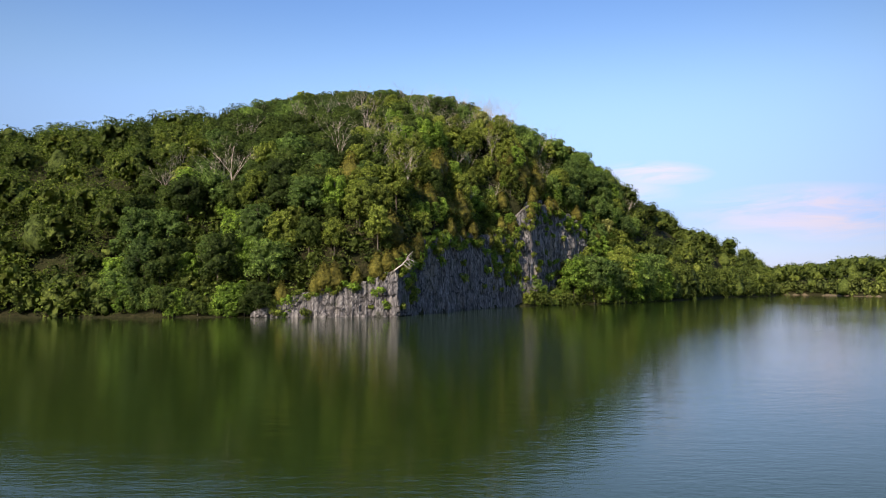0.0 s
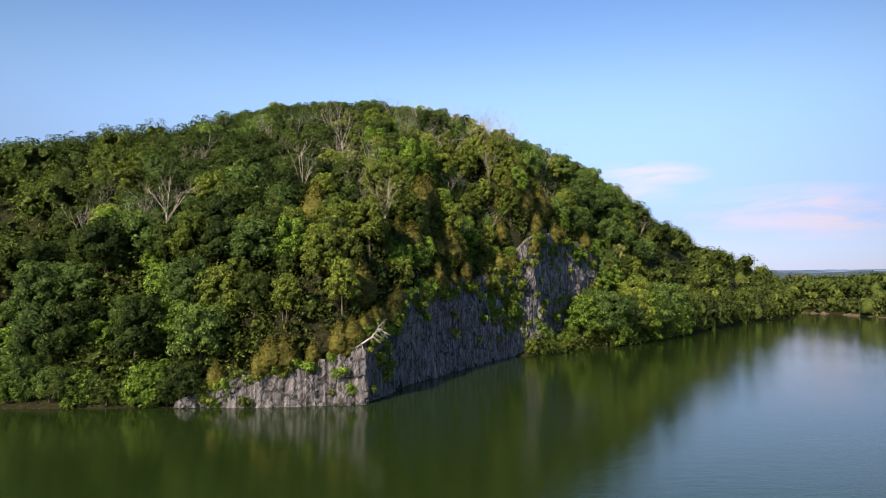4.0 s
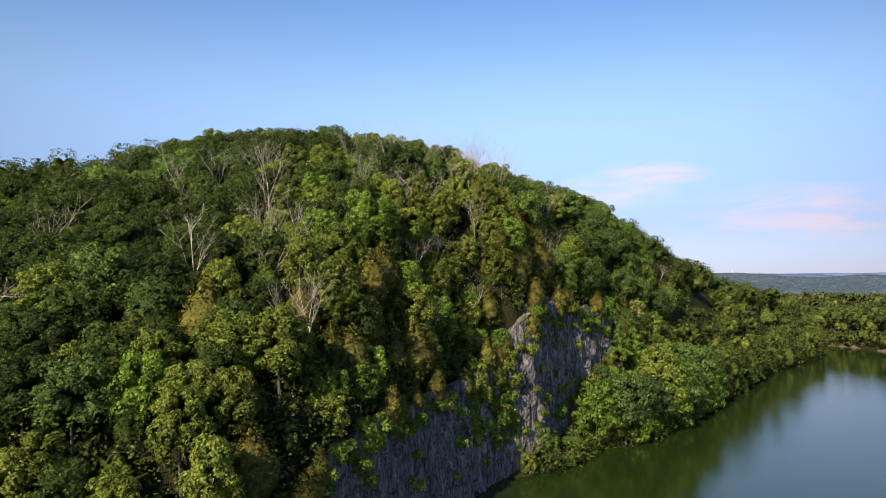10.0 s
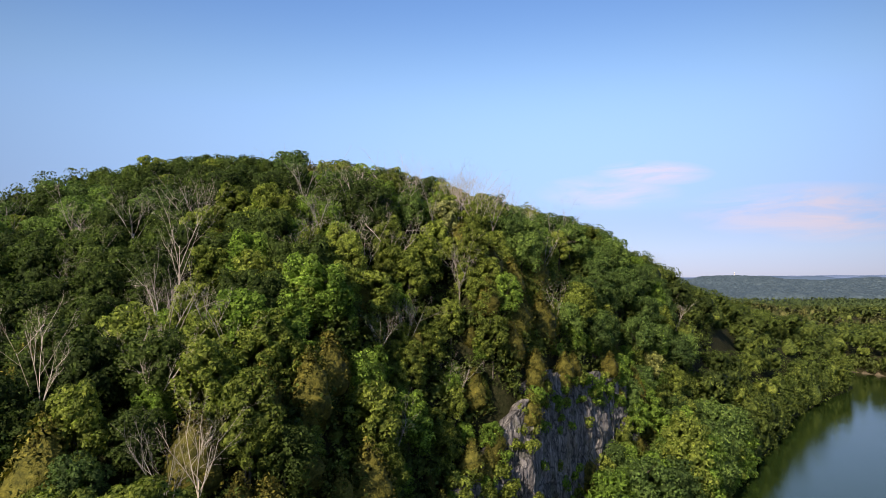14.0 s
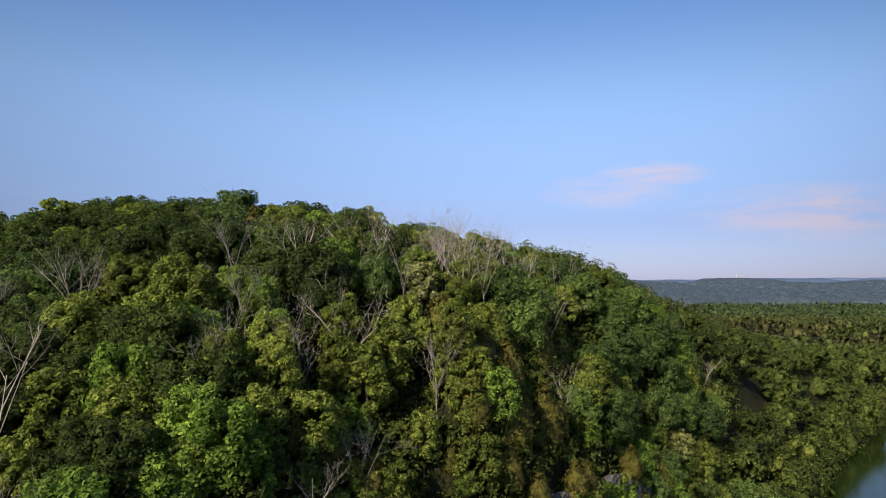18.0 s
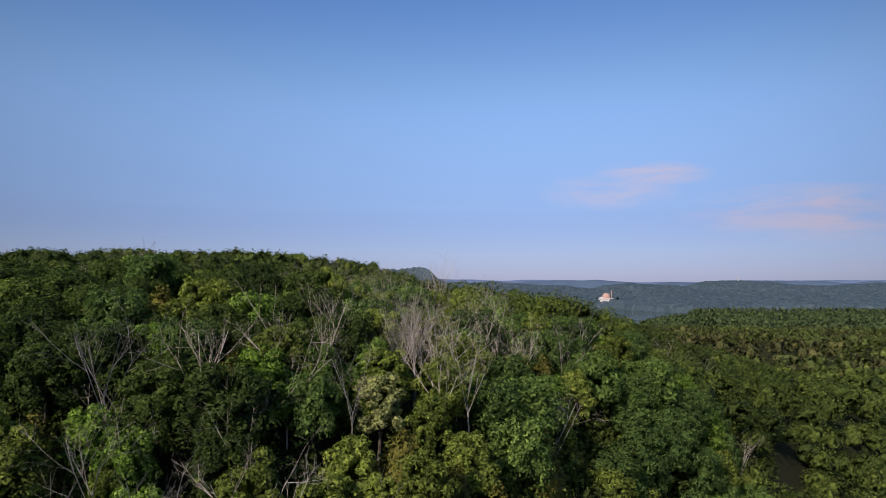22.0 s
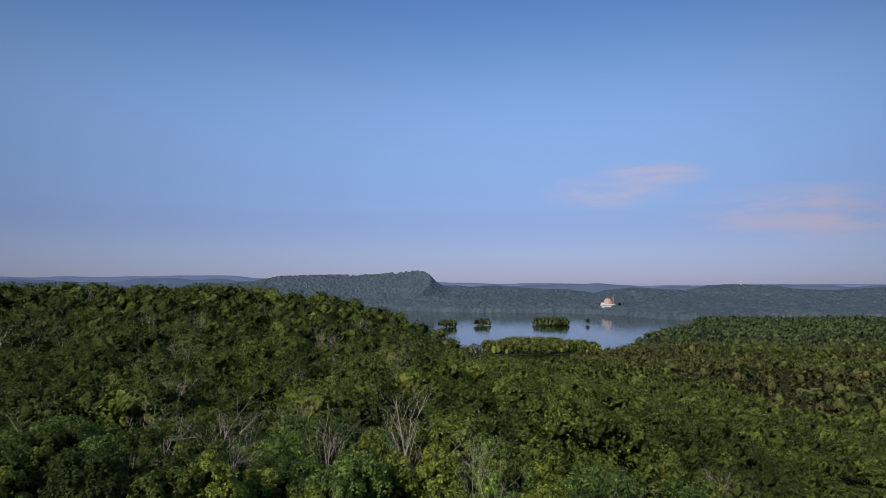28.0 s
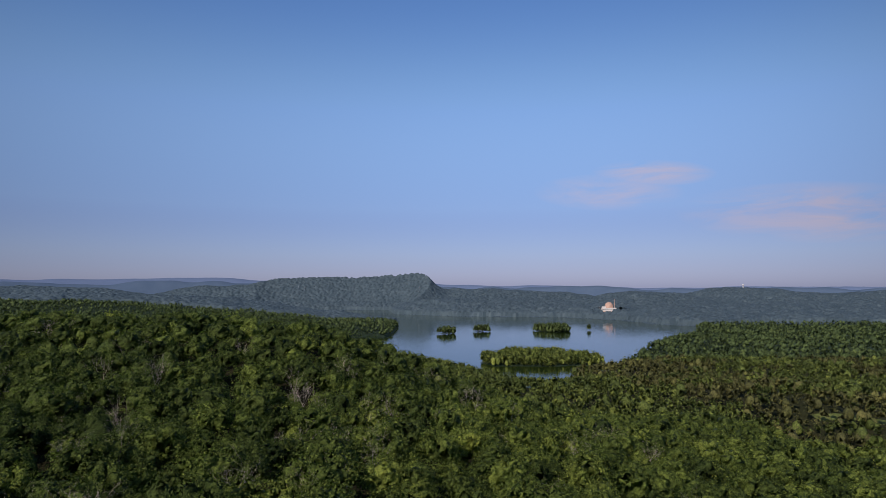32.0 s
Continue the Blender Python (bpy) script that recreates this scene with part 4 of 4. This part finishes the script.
def canopy_sheet(name, label, x0, x1, y0, y1, step, cell, mat, seed, keep):
    """Closed treetops of far woods: one dome beside another, as one sheet."""
    gx, gy = np.arange(x0, x1, step), np.arange(y0, y1, step)
    X, Y = np.meshgrid(gx, gy)
    x, y = X.ravel(), Y.ravel()
    rng = np.random.RandomState(seed)
    nx, ny = int((x1 - x0) / cell) + 3, int((y1 - y0) / cell) + 3
    jx, jy, size, tint = rng.uniform(0, 1, (nx, ny)), rng.uniform(0, 1, (nx, ny)), rng.uniform(0.75, 1.25, (nx, ny)), rng.normal(0.5, 0.22, (nx, ny))
    ix, iy = ((x - x0) / cell).astype(int) + 1, ((y - y0) / cell).astype(int) + 1
    top, tone = np.full(x.shape, -3.0), np.full(x.shape, 0.5)
    for ox in (-1, 0, 1):
        for oy in (-1, 0, 1):
            a, b = ix + ox, iy + oy
            px, py = x0 + (a - 1 + jx[a, b]) * cell, y0 + (b - 1 + jy[a, b]) * cell
            r2 = ((x - px) ** 2 + (y - py) ** 2) / (0.66 * cell * size[a, b]) ** 2
            dome = 10.0 * size[a, b] * np.sqrt(np.maximum(0, 1 - r2)) + 1.5 * size[a, b]
            higher = dome > top
            top, tone = np.where(higher, dome, top), np.where(higher, tint[a, b], tone)
    z, d = ground(x, y)
    z = np.where(d < 4, -1.0, np.where(keep(x, y) & ~keep(x, y - 9), z - 1.0, z + top + 4.0))
    ok = (np.abs(x - 30) < 0.76 * (y - 200)) & keep(x, y) & (d > -7) & ~meadow(x, y) & ~((np.abs(x - 768) < 64) & (np.abs(y - 3055) < 105))
    n = np.arange(len(x)).reshape(X.shape)
    q = np.stack([n[:-1, :-1], n[:-1, 1:], n[1:, 1:], n[1:, :-1]], -1).reshape(-1, 4)
    q = q[ok[q].all(1)]
    new_n = np.full(len(x), -1)
    new_n[np.unique(q)] = np.arange(len(np.unique(q)))
    v = np.stack([x, y, z], -1)[np.unique(q)]
    me = mesh_from(name, v, new_n[q], mat, True)
    me.attributes.new("tone", "FLOAT", "FACE").data.foreach_set("value", np.clip(tone[q[:, 0]], 0, 1).astype(np.float32))
    return tagged(new(name, me), label, "woods", kind="stuff")


far_off = lambda x, y: (y > 2560) | ((y > 2380) & (x > 300))
xs, ys = scatter(-1900, 2300, 1290, 2570, 10.5, 23)
ok = (np.abs(xs - 30) < 0.74 * (ys - 220)) & off_island(xs, ys) & ~far_off(xs, ys)
woods("lakeside_woods", "hazy green woods round the lake", xs[ok], ys[ok], M_LAKESIDE, 14.0, 6.3, 7, 1.5, 33, low=-0.3, lobes=8, around=6, rings=2, sway=1.6, sink=-2.0)
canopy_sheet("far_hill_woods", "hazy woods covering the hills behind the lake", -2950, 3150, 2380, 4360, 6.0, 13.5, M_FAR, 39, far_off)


# low crowns along the farther banks
def bank_points(line, step, seed):
    r = np.random.RandomState(seed)
    line = np.array(line, dtype=float)
    sl = np.concatenate([[0], np.cumsum(np.hypot(*np.diff(line, axis=0).T))])
    u = np.repeat(np.arange(0, sl[-1], step), 2)
    u = u + r.uniform(-1, 1, len(u)) * step * 0.5
    x, y = np.interp(u, sl, line[:, 0]), np.interp(u, sl, line[:, 1])
    return x + r.uniform(-2.2, 2.2, len(u)), y + r.uniform(-2.2, 2.2, len(u))


xs, ys = bank_points([(-330, 137.4), (-110, 147.2), (-76, 148)], 2.8, 41)
woods("bank_woods", "low leafy trees crowding the river bank", xs, ys, M_WOODS, 10.5, 3.6, 240, 0.46, 42, low=-0.02, lobes=14, kinds=0.0, sink=1.8, shore=0.2)
xs, ys = bank_points([(34, 236.5), (45, 245.5), (51, 259.5), (64, 265), (87, 290), (112, 324)], 1.6, 47)
woods("bank_brush", "low leafy brush hanging over the water's edge", xs, ys, M_WOODS, 6.0, 2.6, 150, 0.34, 48, low=-0.1, lobes=11, kinds=0.0, around=7, rings=4, sway=0.5, sink=0.6, shore=-1.5, tone0=0.6, shrink=0.66)
xs, ys = bank_points([(110, 323), (152, 382), (173, 413), (211, 456), (254, 498)], 3.4, 43)
woods("bank_woods", "low leafy trees crowding the river bank", xs, ys, M_WOODS, 18.0, 5.4, 260, 0.6, 44, low=-0.02, lobes=14, kinds=0.0, sink=2.2, shore=0.2)
xs, ys = bank_points([(282, 548), (300, 579), (314, 545), (316, 480), (352, 424), (460, 378)], 3.2, 45)
woods("bank_woods", "low leafy trees crowding the river bank", xs, ys, M_VALLEY, 12.0, 4.0, 110, 0.7, 46, low=-0.02, lobes=14, kinds=0.0, sink=2.0, shore=0.2)


# ---------------------------------------------------------------- bleached dead tree hanging from the point of the cliff
def fallen_tree():
    rng = np.random.RandomState(77)
    x, y, z, nx, ny = face_at(33.0, 0.97)
    root = tagged(new("fallen_tree"), "bleached white dead tree hanging over the cliff edge", "dead tree")
    root.location = (x - 0.8, y, z - 1.2)
    trunk = np.array([(-1.2, 0.8, -0.8), (0.3, 0, 0.2), (1.7, -0.6, 1.0), (3.1, -0.9, 2.0), (4.1, -1.0, 3.2), (4.4, -1.0, 4.1)])
    v, f = tubes([(trunk, (0.24, 0.22, 0.19, 0.15, 0.09, 0.04))], 6)
    part("trunk", mesh_from("fallen_trunk", v, f, M_BLEACH, True), root)
    for i in range(11):
        k = rng.randint(1, 5)
        b = trunk[k] + (trunk[k + 1] - trunk[k]) * rng.uniform(0, 0.9)
        w = np.array([rng.uniform(-0.1, 1.0), rng.uniform(-0.8, 0.6), rng.uniform(-1.3, 0.5)])
        w *= rng.uniform(1.1, 2.2) / np.linalg.norm(w)
        t = np.linspace(0, 1, 4)[:, None]
        pts = b + w * t + np.array([0, 0, 0.35]) * t * t
        twig = [(pts, (0.09, 0.07, 0.045, 0.015))]
        for _ in range(3):
            c = pts[2]
            u = w * 0.5 + rng.normal(size=3) * 0.45
            twig.append((np.array([c, c + u * 0.5, c + u + (0, 0, 0.15)]), (0.04, 0.028, 0.01)))
        v, f = tubes(twig, 4)
        part("branch", mesh_from("fallen_branch", v, f, M_BLEACH, True), root)
    return root


fallen_tree()


# ---------------------------------------------------------------- far shore: power plant, towers and masts
def rod(x, y, z0, z1, r0, r1, sides=12):
    return tubes([(np.array([(x, y, z0), (x, y, (z0 + z1) / 2), (x, y, z1)]), (r0, (r0 + r1) / 2, r1))], sides)


def block(w, d, h, x=0.0, y=0.0, z=0.0, bevel=0.4):
    bm = bmesh.new()
    bmesh.ops.create_cube(bm, size=1.0, matrix=Matrix.Translation((x, y, z + h / 2)) @ Matrix.Diagonal((w, d, h, 1)))
    bmesh.ops.bevel(bm, geom=bm.edges[:], offset=bevel, segments=1, affect="EDGES")
    me = bpy.data.meshes.new("block")
    bm.to_mesh(me)
    bm.free()
    return me


def with_mat(me, mat):
    me.materials.append(mat)
    return me


M_CONCRETE = plain("weathered_concrete", (0.52, 0.33, 0.25), 0.85, scale=0.12)
M_PANEL = plain("white_cladding", (0.60, 0.56, 0.52), 0.6, scale=0.2, wear=0.12)
M_STEEL = plain("grey_steel", (0.45, 0.46, 0.47), 0.5, metal=0.6)
M_DARKGLASS = plain("dark_windows", (0.03, 0.035, 0.04), 0.2, 0.5)
M_REDPAINT = plain("red_paint", (0.45, 0.08, 0.05), 0.6)


def power_plant(x, y, z):
    root = tagged(new("power_plant"), "white power station with a round concrete containment dome", "power station")
    root.location = (x, y, z)
    root.scale = (0.85, 0.85, 0.85)
    bm = bmesh.new()
    bmesh.ops.create_cone(bm, cap_ends=True, segments=40, radius1=20, radius2=20, depth=30, matrix=Matrix.Translation((0, 6, 15)))
    me = bpy.data.meshes.new("containment")
    bm.to_mesh(me)
    bm.free()
    shell = part("containment_wall", with_mat(me, M_CONCRETE), root, "round pinkish concrete wall")
    bm = bmesh.new()
    bmesh.ops.create_uvsphere(bm, u_segments=40, v_segments=20, radius=20.0)
    bmesh.ops.delete(bm, geom=[v for v in bm.verts if v.co.z < -0.1], context="VERTS")
    for v in bm.verts:
        v.co = (v.co.x, v.co.y + 6, v.co.z * 0.82 + 30.01)
    me = bpy.data.meshes.new("dome")
    bm.to_mesh(me)
    bm.free()
    me.polygons.foreach_set("use_smooth", np.full(len(me.polygons), True))
    part("dome", with_mat(me, M_CONCRETE), root, "pinkish concrete dome")
    for i in range(10):
        a = i * 0.628
        part("buttress", with_mat(block(1.4, 1.4, 30, 20.2 * math.cos(a), 6 + 20.2 * math.sin(a), 0, 0.2), M_CONCRETE), shell)
    part("foundation", with_mat(block(112, 62, 16, -2, -10, -15.6), M_CONCRETE), root)
    hall = part("turbine_hall", with_mat(block(74, 26, 17, -8, -20, 0), M_PANEL), root, "long white clad hall")
    for i in range(14):
        part("window", with_mat(block(3.2, 0.4, 2.2, -42 + i * 5.2, -33.05, 9, 0.05), M_DARKGLASS), hall)
    part("annex", with_mat(block(26, 20, 11, 34, -18, 0), M_PANEL), root)
    part("annex", with_mat(block(18, 16, 24, -28, 0, 0), M_PANEL), root)
    v, f = rod(27, 2, 0, 62, 2.2, 1.5, 16)
    stack = part("stack", mesh_from("stack", v, f, M_CONCRETE, True), root, "slender tall vent stack")
    for zz in (20, 36, 52):
        v, f = rod(27, 2, zz, zz + 1.2, 2.6, 2.6, 16)
        part("ring", mesh_from("stack_ring", v, f, M_STEEL), stack)
    v, f = rod(-52, -6, 0, 26, 0.5, 0.25, 6)
    part("mast", mesh_from("plant_mast", v, f, M_STEEL), root)
    v, f = rod(-60, -10, 0, 22, 0.5, 0.25, 6)
    part("mast", mesh_from("plant_mast", v, f, M_STEEL), root)
    return root


power_plant(768, 3120, 26.0)


def boathouse(x, y):
    z = 1.0
    root = tagged(new("boathouse"), "small white boathouse at the water's edge", "boathouse")
    root.location = (x, y, z)
    part("walls", with_mat(block(13, 9, 6, 0, 0, -2, 0.1), M_PANEL), root)
    me = bpy.data.meshes.new("roof")
    me.from_pydata([(-7, -5, 4), (7, -5, 4), (7, 5, 4), (-7, 5, 4), (-7, 0, 7), (7, 0, 7)], [],
                   [(0, 1, 5, 4), (2, 3, 4, 5), (0, 4, 3), (1, 2, 5), (0, 3, 2, 1)])
    part("roof", with_mat(me, M_STEEL), root)
    part("door", with_mat(block(5, 0.3, 3.6, 0, -4.6, -1.2, 0.05), M_DARKGLASS), root)


boathouse(785, 2985)


def lattice_mast(name, label, x, y, height, width=3.0):
    z = float(ground(x, y)[0])
    root = tagged(new(name), label, "mast")
    root.location = (x, y, z)
    h = width / 2
    for sx, sy in ((-h, -h), (h, -h), (h, h), (-h, h)):
        v, f = tubes([(np.array([(sx, sy, -1), (sx * 0.6, sy * 0.6, height * 0.5), (sx * 0.15, sy * 0.15, height)]), (0.35, 0.3, 0.2))], 4)
        part("leg", mesh_from("mast_leg", v, f, M_STEEL), root)
    for i in range(8):
        q = height * (i + 0.5) / 8
        r = h * (1 - 0.85 * q / height)
        v, f = tubes([(np.array([(-r, -r, q), (r, -r, q + 1.5)]), (0.14, 0.14)), (np.array([(r, r, q), (-r, r, q + 1.5)]), (0.14, 0.14))], 3)
        part("brace", mesh_from("mast_brace", v, f, M_REDPAINT if i % 2 else M_PANEL), root)


lattice_mast("radio_mast", "tall lattice radio mast on the distant hilltop", -109, 4100, 50, 4.0)
lattice_mast("radio_mast", "lattice radio mast on the distant ridge", -800, 4150, 36, 3.0)
lattice_mast("radio_mast", "lattice radio mast on the distant ridge", -840, 4160, 34, 3.0)


def water_tower(x, y):
    z = float(ground(x, y)[0])
    root = tagged(new("water_tower"), "slim white water tower above distant woods", "tower")
    root.location = (x, y, z)
    v, f = rod(0, 0, -1, 30, 3.0, 2.6, 16)
    part("shaft", mesh_from("tower_shaft", v, f, M_PANEL, True), root)
    bm = bmesh.new()
    bmesh.ops.create_uvsphere(bm, u_segments=16, v_segments=10, radius=5.0, matrix=Matrix.Translation((0, 0, 32)))
    me = bpy.data.meshes.new("tank")
    bm.to_mesh(me)
    bm.free()
    part("tank", with_mat(me, M_PANEL), root)


water_tower(315, 3760)
water_tower(1790, 4040)

for ix, iy, rx, ry in ISLANDS:
    xs, ys = scatter(ix - rx * 1.2, ix + rx * 1.2, iy - ry * 1.2, iy + ry * 1.2, 6.5 if rx > 60 else 5.0, 51)
    woods("island_woods", "young bright green trees crowding a low lake island", xs, ys, M_VALLEY if rx > 60 else M_LAKESIDE, 18.0 if rx > 60 else 23.0, 5.2 if rx > 60 else 6.5, 60, 0.9, 52,
          low=0.0, lobes=14, around=9, rings=5, shore=0.3, kinds=0.1, sink=0.8, tone0=0.75)
